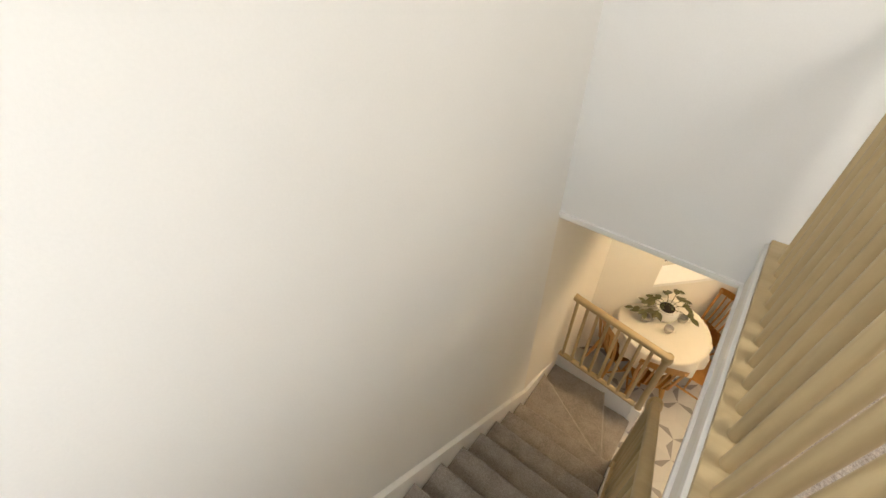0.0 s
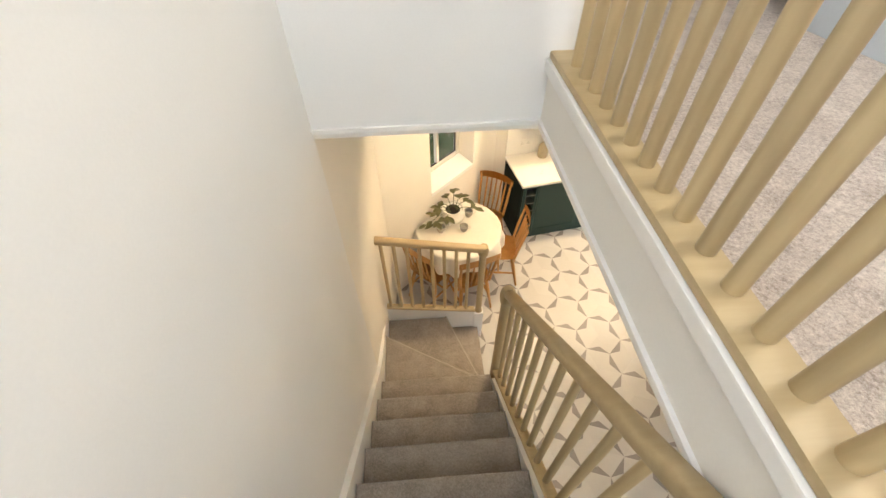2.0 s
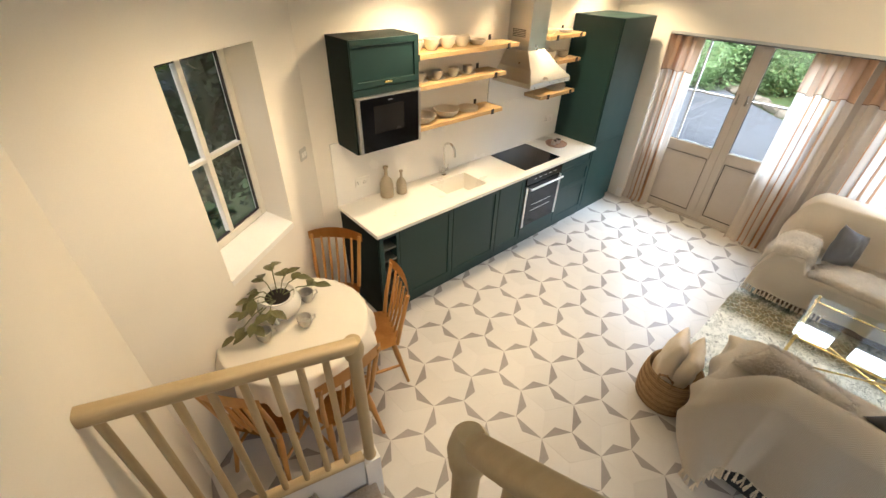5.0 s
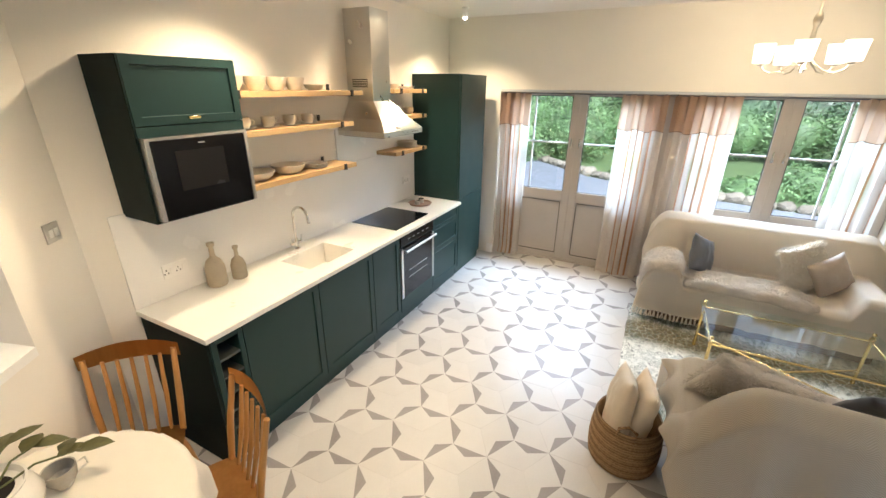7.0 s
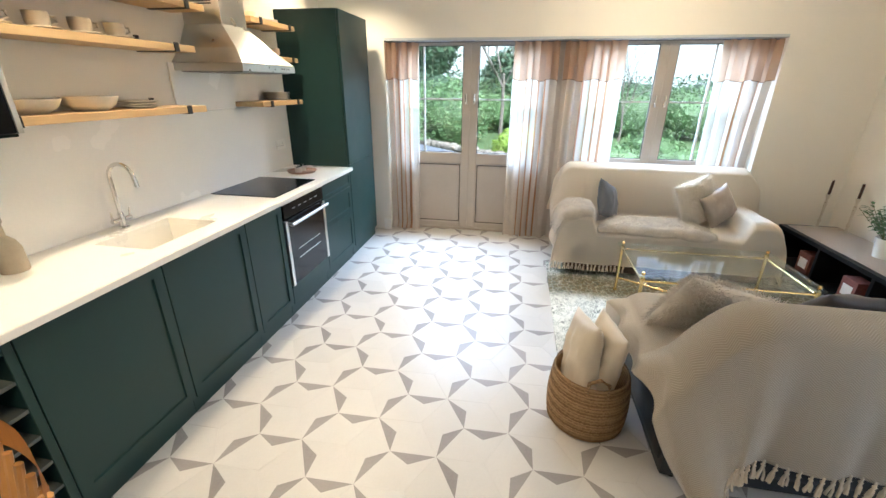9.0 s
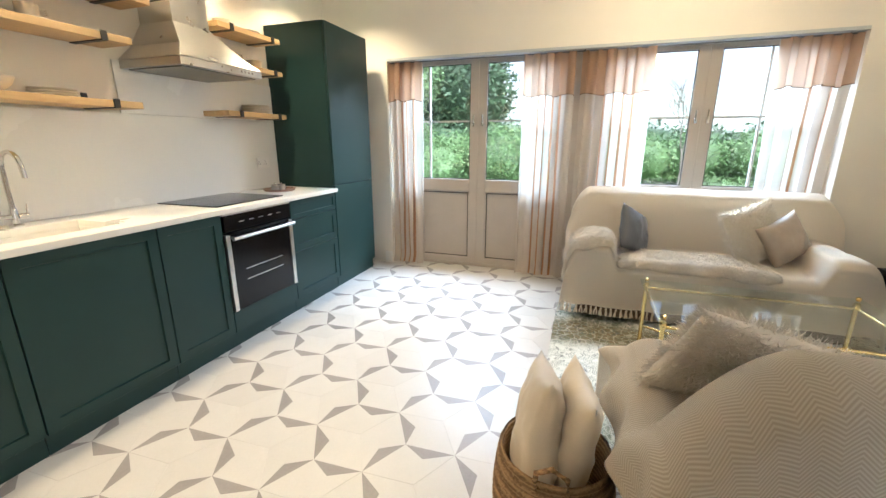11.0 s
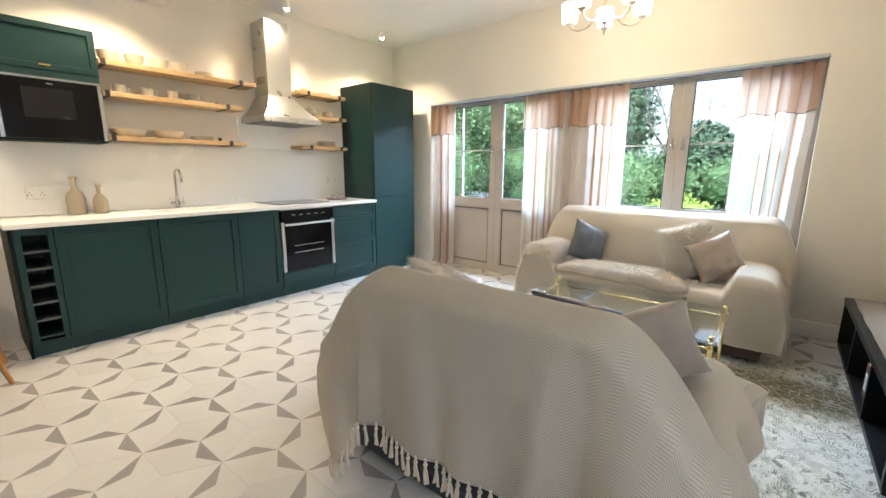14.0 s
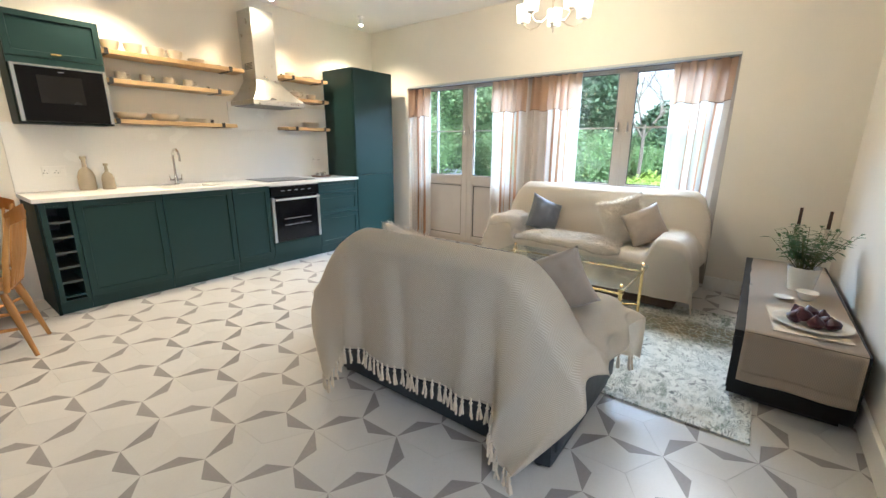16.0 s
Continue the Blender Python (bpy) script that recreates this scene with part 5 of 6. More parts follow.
for k in range(9):
    a, r = 2.4 * k, 0.03 + 0.0095 * k
    t = thing("fig", "ripe dark purple fig on the plate", "fruit", pose(5.27 + r * math.cos(a), 0.43 + r * math.sin(a), BZ + 0.022 + (0.022 if k < 2 else 0), rng.uniform(-30, 30), rng.uniform(-30, 30), 40 * k), group="figs on the plate")
    part("flesh", lathe([(0.0, 0.0), (0.026, 0.005), (0.036, 0.022), (0.030, 0.040), (0.012, 0.056), (0.005, 0.066), (0.0, 0.068)], (0, 0, 0), 14), FIG, t, smooth=True)
for x, y, r, h in ((5.69, 0.53, 0.05, 0.014), (5.75, 0.42, 0.058, 0.05)):
    t = thing("small_bowl", "small white ceramic bowl on the runner", "bowl", pose(x, y, BZ + 0.0095))
    part("bowl", lathe([(0.0, 0.0), (r * 0.5, 0.0), (r, h), (r - 0.004, h), (r * 0.5, 0.006), (0.0, 0.006)], (0, 0, 0), 24), CERAMIC_WHITE, t, smooth=True)

LEAF = plain("herb_leaf", (0.055, 0.13, 0.035), 0.5, var=0.45, scale=25, fine=90, bmp=0.1)
LEAF_DULL = plain("wilted_leaf", (0.105, 0.10, 0.032), 0.5, var=0.5, scale=18, fine=80, bmp=0.2)
STEM = plain("plant_stem", (0.13, 0.14, 0.05), 0.6, var=0.3, scale=20)


def leaf_blade(b, p, d, length, width, droop=0.3, up_=Vector((0, 0, 1))):
    """A pointed, folded leaf from p along d."""
    d = d.normalized()
    side = d.cross(up_)
    side = side.normalized() if side.length > 1e-3 else Vector((1, 0, 0))
    nrm = side.cross(d)
    rows = []
    for s, w in ((0.0, 0.06), (0.25, 0.75), (0.55, 1.0), (0.8, 0.6), (1.0, 0.0)):
        c = p + d * length * s - Vector((0, 0, 1)) * droop * length * s * s
        rows.append([b.verts.new(c - side * width / 2 * w + nrm * width * 0.12 * w), b.verts.new(c), b.verts.new(c + side * width / 2 * w + nrm * width * 0.12 * w)] if w else [b.verts.new(c)])
    for r0, r1 in zip(rows, rows[1:]):
        if len(r1) == 3:
            b.faces.new((r0[0], r0[1], r1[1], r1[0]))
            b.faces.new((r0[1], r0[2], r1[2], r1[1]))
        else:
            b.faces.new((r0[0], r0[1], r1[0]))
            b.faces.new((r0[1], r0[2], r1[0]))


pot = thing("potted_plant", "bushy green herb in a white ceramic pot", "potted plant", pose(5.97, 0.44, BZ + 0.0095))
part("pot", lathe([(0.0, 0.0), (0.065, 0.0), (0.085, 0.15), (0.088, 0.155), (0.08, 0.155), (0.062, 0.01), (0.0, 0.01)], (0, 0, 0), 28), CERAMIC_WHITE, pot, "white ceramic pot", smooth=True)
part("soil", lathe([(0.0, 0.13), (0.078, 0.13), (0.078, 0.12), (0.0, 0.12)], (0, 0, 0), 20), plain("dark_soil", (0.02, 0.014, 0.01), 0.95, var=0.4, scale=60, bmp=0.6), pot)
rng = random.Random(14)
st, lv = bmesh.new(), bmesh.new()
for k in range(42):
    a, tilt = rng.uniform(0, 6.283), rng.uniform(0.05, 0.95)
    d = Vector((math.cos(a) * tilt, math.sin(a) * tilt, 1)).normalized()
    h = rng.uniform(0.18, 0.34)
    p0 = Vector((math.cos(a) * 0.03, math.sin(a) * 0.03, 0.125))
    p1 = p0 + d * h
    rod(p0, p1, 0.0022, 0.0014, 5, st)
    for j in range(9):
        q_ = p0.lerp(p1, 0.35 + 0.65 * j / 8)
        an = rng.uniform(0, 6.283)
        leaf_blade(lv, q_, Vector((math.cos(an), math.sin(an), rng.uniform(-0.1, 0.5))), rng.uniform(0.04, 0.07), rng.uniform(0.018, 0.028), 0.25)
tagged(part("stem", st, STEM, pot, smooth=True), kind="stuff")
tagged(part("foliage", lv, LEAF, pot, "small bright green leaves"), kind="stuff")
for x, y, h in ((6.725, 0.46, 0.33), (6.60, 0.30, 0.33)):
    t = thing("candlestick", "silver candlestick holding a dark brown candle", "candlestick", pose(x, y, BZ))
    part("stand", lathe([(0.0, 0.0), (0.045, 0.0), (0.045, 0.006), (0.014, 0.018), (0.008, 0.05), (0.016, 0.075), (0.008, 0.10), (0.014, h * 0.75), (0.008, h * 0.85), (0.022, h), (0.012, h), (0.0, h - 0.01)], (0, 0, 0), 20), NICKEL, t, smooth=True)
    part("candle", rod((0, 0, h - 0.012), (0, 0, h + 0.13), 0.0115, 0.010, 12), plain("brown_wax", (0.05, 0.022, 0.016), 0.5, var=0.15), t, "dark brown tapered candle", smooth=True)

# ---- curtains ----
def sheer(name, base, stripe, dens):
    m, nt, b = nodes_of(name)
    tc = nt.nodes.new("ShaderNodeTexCoord")
    sx = nt.nodes.new("ShaderNodeSeparateXYZ")
    nt.links.new(tc.outputs["UV"], sx.inputs[0])
    u = sx.outputs[0]
    n = noise_tex(nt, coords(nt, "UV", (3.2, 0.02, 1)), 6.0, 3, 0.6)
    st_ = maths(nt, "MULTIPLY", maths(nt, "GREATER_THAN", maths(nt, "ADD", maths(nt, "SINE", maths(nt, "MULTIPLY", u, 46.0)), maths(nt, "MULTIPLY", n, 1.2)), 0.75), maths(nt, "LESS_THAN", maths(nt, "ABSOLUTE", maths(nt, "ADD", u, -0.5)), 0.23)) if stripe else None
    wv = noise_tex(nt, coords(nt, "UV", (90, 90, 1)), 4.0, 2)
    col = mix(nt, st_, base, stripe) if stripe else mix(nt, maths(nt, "MULTIPLY", n, 0.4), base, shade(base, 0.75))
    df, tl, tp = nt.nodes.new("ShaderNodeBsdfDiffuse"), nt.nodes.new("ShaderNodeBsdfTranslucent"), nt.nodes.new("ShaderNodeBsdfTransparent")
    nt.links.new(col, df.inputs[0])
    nt.links.new(col, tl.inputs[0])
    a = nt.nodes.new("ShaderNodeMixShader")
    a.inputs[0].default_value = 0.55
    nt.links.new(df.outputs[0], a.inputs[1])
    nt.links.new(tl.outputs[0], a.inputs[2])
    c = nt.nodes.new("ShaderNodeMixShader")
    d = maths(nt, "MULTIPLY_ADD", wv, 0.25, dens - 0.12)
    if stripe:
        d = maths(nt, "MULTIPLY_ADD", st_, 0.32, d)
    nt.links.new(d, c.inputs[0])
    nt.links.new(tp.outputs[0], c.inputs[1])
    nt.links.new(a.outputs[0], c.inputs[2])
    nt.links.new(c.outputs[0], nt.nodes["Material Output"].inputs[0])
    return m


SHEER = sheer("striped_sheer", (0.86, 0.79, 0.70), (0.42, 0.23, 0.13), 0.54)
BAND = sheer("terracotta_sheer", (0.55, 0.375, 0.255), None, 0.86)


SEAM = plain("brown_seam", (0.16, 0.09, 0.05), 0.9, var=0.2, scale=40)


def curtain(y0, y1, seed, bottom=0.02, pinch=0.75, shift=0.0):
    t = thing("curtain", "sheer white curtain with terracotta stripes and header", "curtain", group="sheer curtains")
    w = y1 - y0
    yc = (y0 + y1) / 2

    def fn(u, v):
        z = 2.05 - u * (2.05 - bottom)
        gather = 1 - (1 - pinch) * smooth01(u * 1.6)
        y = yc + shift * u + (v - 0.5) * w * gather + 0.012 * math.sin(v * 47 + seed)
        x = 7.045 + 0.022 * math.sin(v * w * 62 + seed + 1.5 * noise.noise(Vector((v * 4, u * 1.5, seed)))) + 0.012 * noise.noise(Vector((v * 9, u * 3, seed + 5)))
        if u > 0.97:
            x -= 0.045 * (u - 0.97) / 0.03
        return Vector((x, y, z))

    part("panel", sheet(fn, 50, 80, 0, lambda u, v: (v + 0.02 * seed, u * 2)), SHEER, t, smooth="all")

    def top(u, v):
        p = fn(u * 0.175, v)
        return Vector((p.x - 0.018 - 0.02 * u - 0.012 * math.sin(v * w * 40 + seed * 3) * u, p.y, p.z + 0.004 - 0.012 * u * math.sin(v * 15 + seed)))

    part("valance", sheet(top, 14, 70, 0, lambda u, v: (v, u * 0.4)), BAND, t, "gathered terracotta header band", smooth="all")
    part("seam", tube([top(1.0, k / 40) + Vector((-0.002, 0, 0)) for k in range(41)], 0.0035, 6), SEAM, t, "dark stitched lower seam", smooth=True)
    return t


curtain(4.42, 4.84, 1.0, pinch=0.95)
curtain(2.99, 3.45, 2.3, pinch=1.02, shift=0.0)
curtain(2.38, 2.94, 3.7, pinch=1.0, shift=0.0)
curtain(1.06, 1.52, 5.1, pinch=0.9, shift=0.02)
rd_ = thing("curtain_rail", "slim grey metal curtain rail below the lintel", "curtain rail")
part("rod", rod((7.03, OY0 + 0.02, 2.052), (7.03, OY1 - 0.02, 2.052), 0.006, 0.006, 10), plain("grey_metal", (0.20, 0.20, 0.20), 0.4, 0.9), rd_, smooth=True)
for y in (1.12, 2.93, 3.03, 4.74):
    part("hook", tube([(7.03, y, 2.05), (7.03, y, 2.10), (7.045, y, 2.115)], 0.004, 6), BLACK, rd_, smooth=True)

# ---- dining corner ----
TC = Vector((2.23, 4.56, 0))
dt = thing("dining_table", "round wooden dining table under a white cloth", "dining table", pose(*TC))
part("tabletop", lathe([(0.0, 0.722), (0.45, 0.722), (0.455, 0.735), (0.45, 0.748), (0.0, 0.748)], (0, 0, 0), 48), CHAIR_WOOD, dt, smooth=True)
part("pedestal", lathe([(0.05, 0.06), (0.035, 0.2), (0.06, 0.4), (0.04, 0.6), (0.09, 0.72)], (0, 0, 0), 24), CHAIR_WOOD, dt, smooth=True)
for k in range(3):
    a = radians(30 + 120 * k)
    part("foot", tube([(0.03 * math.cos(a), 0.03 * math.sin(a), 0.14), (0.2 * math.cos(a), 0.2 * math.sin(a), 0.07), (0.33 * math.cos(a), 0.33 * math.sin(a), 0.02)], 0.02, 10), CHAIR_WOOD, dt, smooth=True)
LINEN = plain("white_table_linen", (0.78, 0.735, 0.64), 0.85, var=0.06, scale=6, fine=260, bmp=0.15, sheen=0.2)


def cloth_fn(u, v):
    a = v * 2 * math.pi
    reach = 0.62 + 0.085 * abs(math.cos(2 * a + 0.9)) ** 2
    s = u * reach
    if s < 0.455:
        return Vector((s * math.cos(a), s * math.sin(a), 0.7545 + 0.0012 * math.sin(s * 30)))
    d = s - 0.455
    k = smooth01(d / 0.12)
    r = 0.462 + 0.012 * k + k * 0.028 * math.sin(a * 13 + 1.3 * math.sin(a * 3)) + 0.05 * d
    return Vector((r * math.cos(a), r * math.sin(a), 0.7545 - 0.012 * min(1, d / 0.02) - max(0.0, d - 0.01) * 0.95))


tcl = thing("tablecloth", "white cotton tablecloth hanging in soft folds", "tablecloth", pose(*TC))
part("cloth", sheet(cloth_fn, 40, 140), LINEN, tcl, smooth="all")

jug = thing("planted_jug", "white ceramic jug with a trailing broad-leaved plant", "vase", pose(2.20, 4.70, 0.756) @ Matrix.Scale(1.22, 4))
part("jug", lathe([(0.0, 0.0), (0.06, 0.0), (0.10, 0.035), (0.112, 0.075), (0.10, 0.115), (0.088, 0.13), (0.094, 0.14), (0.088, 0.14), (0.08, 0.125), (0.0, 0.11)], (0, 0, 0), 32), CERAMIC_WHITE, jug, "white glazed jug", smooth=True)
part("handle", tube([(-0.05, -0.085, 0.115), (-0.07, -0.125, 0.11), (-0.07, -0.135, 0.075), (-0.055, -0.105, 0.045)], 0.010, 10), CERAMIC_WHITE, jug, smooth=True)
part("soil", lathe([(0.0, 0.122), (0.082, 0.122), (0.082, 0.112), (0.0, 0.112)], (0, 0, 0), 20), plain("potting_soil", (0.012, 0.008, 0.006), 0.95, var=0.4, scale=60, bmp=0.5), jug)
rng = random.Random(31)
lv = bmesh.new()
for k, (ang, rr, hh) in enumerate(((200, 0.36, -0.06), (212, 0.30, -0.04), (188, 0.24, -0.01), (172, 0.17, 0.02), (15, 0.17, 0.03), (40, 0.15, 0.05), (70, 0.12, 0.12), (350, 0.25, -0.01), (110, 0.12, 0.07), (230, 0.17, -0.01), (150, 0.12, 0.03))):
    a = radians(ang)
    p0, p2 = Vector((0.03 * math.cos(a), 0.03 * math.sin(a), 0.12)), Vector((rr * 0.75 * math.cos(a), rr * 0.75 * math.sin(a), 0.13 + hh))
    p1 = (p0 + p2) / 2 + Vector((0, 0, 0.022))
    part("stem", tube([p0, p1, p2], 0.003, 6), STEM, jug, smooth=True)
    for j in range(2 + k % 2):
        an = a + (j - 0.6) * 0.9
        dd_ = Vector((math.cos(an), math.sin(an), rng.uniform(-0.3, 0.2)))
        leaf_blade(lv, p1.lerp(p2, (1.0, 0.55, 0.75)[j]), dd_, rng.uniform(0.075, 0.10), rng.uniform(0.045, 0.058), 0.2)
part("leaves", lv, LEAF_DULL, jug, "broad olive-green leaves", smooth=True)
for x, y, s in ((2.03, 4.54, 1.2), (2.27, 4.50, 1.15), (2.38, 4.71, 1.25)):
    t = thing("tea_cup", "small pale grey cup standing on the cloth", "cup", pose(x, y, 0.7565))
    part("bowl", lathe([(0.0, 0.0), (0.02 * s, 0.0), (0.036 * s, 0.03 * s), (0.04 * s, 0.065 * s), (0.036 * s, 0.065 * s), (0.032 * s, 0.03 * s), (0.0, 0.008)], (0, 0, 0), 22), plain("pale_grey_glaze", (0.50, 0.47, 0.40), 0.25, var=0.12, scale=20), t, smooth=True)
    part("handle", tube([(0.036 * s, 0, 0.05 * s), (0.06 * s, 0, 0.05 * s), (0.062 * s, 0, 0.025 * s), (0.034 * s, 0, 0.02 * s)], 0.004, 8), CERAMIC_WHITE, t, smooth=True)


def chair(m):
    t = thing("dining_chair", "orange-stained pine chair with a slatted back", "chair", m, group="chairs round the table")

    def seat_fn(u, v):
        a, c = u * 2 - 1, v * 2 - 1
        wd = 0.20 + 0.015 * c
        return Vector((a * wd * (1 - 0.08 * abs(c) ** 4), c * 0.195 * (1 - 0.1 * abs(a) ** 4), 0.445 - 0.012 * (1 - a * a) * (1 - c * c)))

    part("seat", sheet(seat_fn, 14, 14, -0.032), CHAIR_WOOD, t, smooth=True)
    for sx in (-1, 1):
        part("leg", rod((sx * 0.15, 0.14, 0.42), (sx * 0.195, 0.20, 0), 0.019, 0.012, 12, rings=((0.3, 0.022), (0.65, 0.016))), CHAIR_WOOD, t, smooth=True)
        part("leg", rod((sx * 0.14, -0.14, 0.42), (sx * 0.185, -0.23, 0), 0.019, 0.012, 12, rings=((0.3, 0.022), (0.65, 0.016))), CHAIR_WOOD, t, smooth=True)
        part("stretcher", rod((sx * 0.172, 0.17, 0.19), (sx * 0.166, -0.19, 0.19), 0.009, 0.009, 10, rings=((0.5, 0.013),)), CHAIR_WOOD, t, smooth=True)
        part("back_post", tube([(sx * 0.165, -0.165, 0.43), (sx * 0.18, -0.195, 0.62), (sx * 0.19, -0.25, 0.88)], [0.015, 0.016, 0.013], 10), CHAIR_WOOD, t, smooth=True)
    part("cross_stretcher", rod((-0.168, -0.01, 0.19), (0.168, -0.01, 0.19), 0.009, 0.009, 10, rings=((0.5, 0.013),)), CHAIR_WOOD, t, smooth=True)
    for k in range(5):
        x = -0.11 + 0.055 * k
        part("spindle", tube([(x, -0.175, 0.43), (x * 1.05, -0.21 - 0.012, 0.62), (x * 1.1, -0.262, 0.85)], [0.009, 0.012, 0.009], 8), CHAIR_WOOD, t, smooth=True)

    def crest(u, v):
        a = u * 2 - 1
        return Vector((a * 0.215, -0.245 - 0.035 * (1 - a * a), 0.83 + v * (0.075 + 0.02 * (1 - a * a)) + 0.01 * (1 - a * a)))

    part("crest_rail", sheet(crest, 18, 4, 0.022), CHAIR_WOOD, t, smooth=True)
    return t


def facing(cx, cy, fx, fy):
    f = Vector((fx, fy, 0)).normalized()
    p = Vector((cx, cy, 0)) + f * 0.25
    return pose(p.x, p.y, 0, 0, 0, math.degrees(math.atan2(-f.x, f.y)))


c0 = chair(facing(2.84, 5.14, -0.68, -0.70))
for args in ((2.92, 4.385, -0.93, 0.30), (2.28, 3.94, -0.12, 0.99), (1.70, 4.20, 0.80, 0.60)):
    copy_thing(c0, facing(*args))

# ---- small kitchen things ----
def vessel(name, label, cat, x, y, z, prof, mat=CERAMIC, group="", seg=28):
    t = thing(name, label, cat, pose(x, y, z), group)
    part("body", lathe(prof, (0, 0, 0), seg), mat, t, smooth=True)
    return t


def bowl_prof(r, h, foot=0.5):
    return [(0.0, 0.0), (r * foot, 0.0), (r * 0.85, h * 0.45), (r, h), (r - 0.005, h), (r * 0.8, h * 0.45), (r * foot, 0.008), (0.0, 0.008)]


for x in (3.83, 4.00, 4.17, 4.33):
    vessel("bowl", "deep speckled stoneware bowl on the oak shelf", "bowl", x, 5.37, 2.076, bowl_prof(0.072, 0.085), group="deep bowls")
vessel("bowl", "shallow stoneware bowl on the oak shelf", "bowl", 4.52, 5.37, 2.076, bowl_prof(0.075, 0.04))
for x in (3.87, 4.06, 4.245, 4.42):
    vessel("saucer", "cream stoneware saucer under a cup", "saucer", x, 5.37, 1.846, [(0.0, 0.004), (0.03, 0.004), (0.075, 0.014), (0.075, 0.010), (0.035, 0.0), (0.0, 0.0)], group="cups and saucers")
    t = vessel("cup", "cream stoneware cup on its saucer", "cup", x, 5.37, 1.852, [(0.0, 0.0), (0.028, 0.0), (0.043, 0.02), (0.044, 0.065), (0.040, 0.065), (0.038, 0.02), (0.0, 0.008)], group="cups and saucers")
    part("handle", tube([(0.042, -0.01, 0.052), (0.066, -0.016, 0.05), (0.068, -0.016, 0.028), (0.042, -0.01, 0.018)], 0.0055, 8), CERAMIC, t, smooth=True)
vessel("serving_bowl", "wide stoneware serving bowl on the low shelf", "bowl", 3.90, 5.37, 1.516, bowl_prof(0.125, 0.06, 0.55))
vessel("serving_bowl", "wide stoneware serving bowl on the low shelf", "bowl", 4.18, 5.37, 1.516, bowl_prof(0.12, 0.065, 0.55))
for x, z, n, r in ((4.45, 1.516, 3, 0.095), (5.80, 1.516, 5, 0.105), (5.80, 2.086, 2, 0.085)):
    for k in range(n):
        vessel("plate", "flat stoneware plate in a small stack", "plate", x, 5.37, z + 0.0125 * k, [(0.0, 0.003), (r * 0.6, 0.003), (r, 0.012), (r, 0.009), (r * 0.62, 0.0), (0.0, 0.0)], group="stacked plates")
vessel("bowl", "small stoneware bowl on the oak shelf", "bowl", 5.56, 5.37, 2.086, bowl_prof(0.062, 0.045))
t = vessel("teapot", "round cream stoneware teapot", "teapot", 5.60, 5.38, 1.846, [(0.0, 0.0), (0.045, 0.0), (0.07, 0.035), (0.06, 0.075), (0.03, 0.09), (0.012, 0.094), (0.012, 0.105), (0.0, 0.108)])
part("handle", tube([(0.055, -0.02, 0.08), (0.095, -0.03, 0.08), (0.1, -0.03, 0.04), (0.062, -0.02, 0.025)], 0.006, 8), CERAMIC, t, smooth=True)
for k in range(3):
    vessel("bowl", "small nested stoneware bowl", "bowl", 5.83, 5.37, 1.846 + 0.014 * k, bowl_prof(0.058, 0.035), group="nested bowls")
bt = [(0.0, 0.0), (0.058, 0.0), (0.062, 0.01), (0.06, 0.12), (0.045, 0.165), (0.017, 0.195), (0.015, 0.255), (0.023, 0.268), (0.023, 0.285), (0.016, 0.285), (0.012, 0.26), (0.0, 0.25)]
CLAY = plain("sandy_stoneware", (0.42, 0.36, 0.26), 0.7, var=0.12, scale=14, fine=200, bmp=0.2)
vessel("bottle_vase", "tall sandy stoneware bottle on the worktop", "vase", 3.50, 5.38, 0.913, bt, CLAY)
vessel("bottle_vase", "short sandy stoneware bottle on the worktop", "vase", 3.64, 5.35, 0.913, [(r * 0.78, z * 0.78) for r, z in bt], CLAY)
tray = vessel("tray", "round pinkish clay tray beside the hob", "tray", 5.80, 5.22, 0.913, [(0.0, 0.004), (0.11, 0.004), (0.125, 0.018), (0.128, 0.018), (0.115, 0.0), (0.0, 0.0)], plain("pink_clay", (0.36, 0.24, 0.19), 0.5, var=0.15, scale=18))
for dx in (-0.04, 0.04):
    t = vessel("small_jar", "small steel-lidded jar on the clay tray", "jar", 5.80 + dx, 5.23, 0.918, [(0.0, 0.0), (0.028, 0.0), (0.03, 0.04), (0.0, 0.04)], STEEL)
    part("lid", lathe([(0.031, 0.041), (0.031, 0.048), (0.006, 0.052), (0.006, 0.06), (0.0, 0.06)], (0, 0, 0), 18), CHROME, t, smooth=True)


def plate_switch(name, label, m, w, h, rockers, sockets=False, face=WHITE):
    t = thing(name, label, "socket" if sockets else "switch", m)
    part("plate", box(-w / 2, w / 2, -0.008, 0.0, -h / 2, h / 2, 0.003), face, t)
    for x in rockers:
        part("rocker", box(x - 0.012, x + 0.012, -0.012, -0.008, -0.02, 0.015, 0.002), WHITE, t)
        if sockets:
            for dx, dz in ((0, 0.008), (-0.011, -0.012), (0.011, -0.012)):
                part("pin_slot", box(x - 0.035 + dx - 0.003, x - 0.035 + dx + 0.003, -0.0088, -0.0078, dz - 0.004, dz + 0.004), BLACK, t)


plate_switch("wall_socket", "white double wall socket above the worktop", pose(3.315, KY - 0.0145, 1.075), 0.146, 0.086, (-0.02, 0.05), True)
plate_switch("wall_socket", "white double wall socket beside the tall cupboard", pose(5.93, KY - 0.0145, 1.13), 0.146, 0.086, (-0.02, 0.05), True)
plate_switch("light_switch", "brushed steel light switch on the slanting wall", DIAG @ pose(1.66, -0.0005, 1.477), 0.088, 0.088, (-0.015, 0.018), False, STEEL)

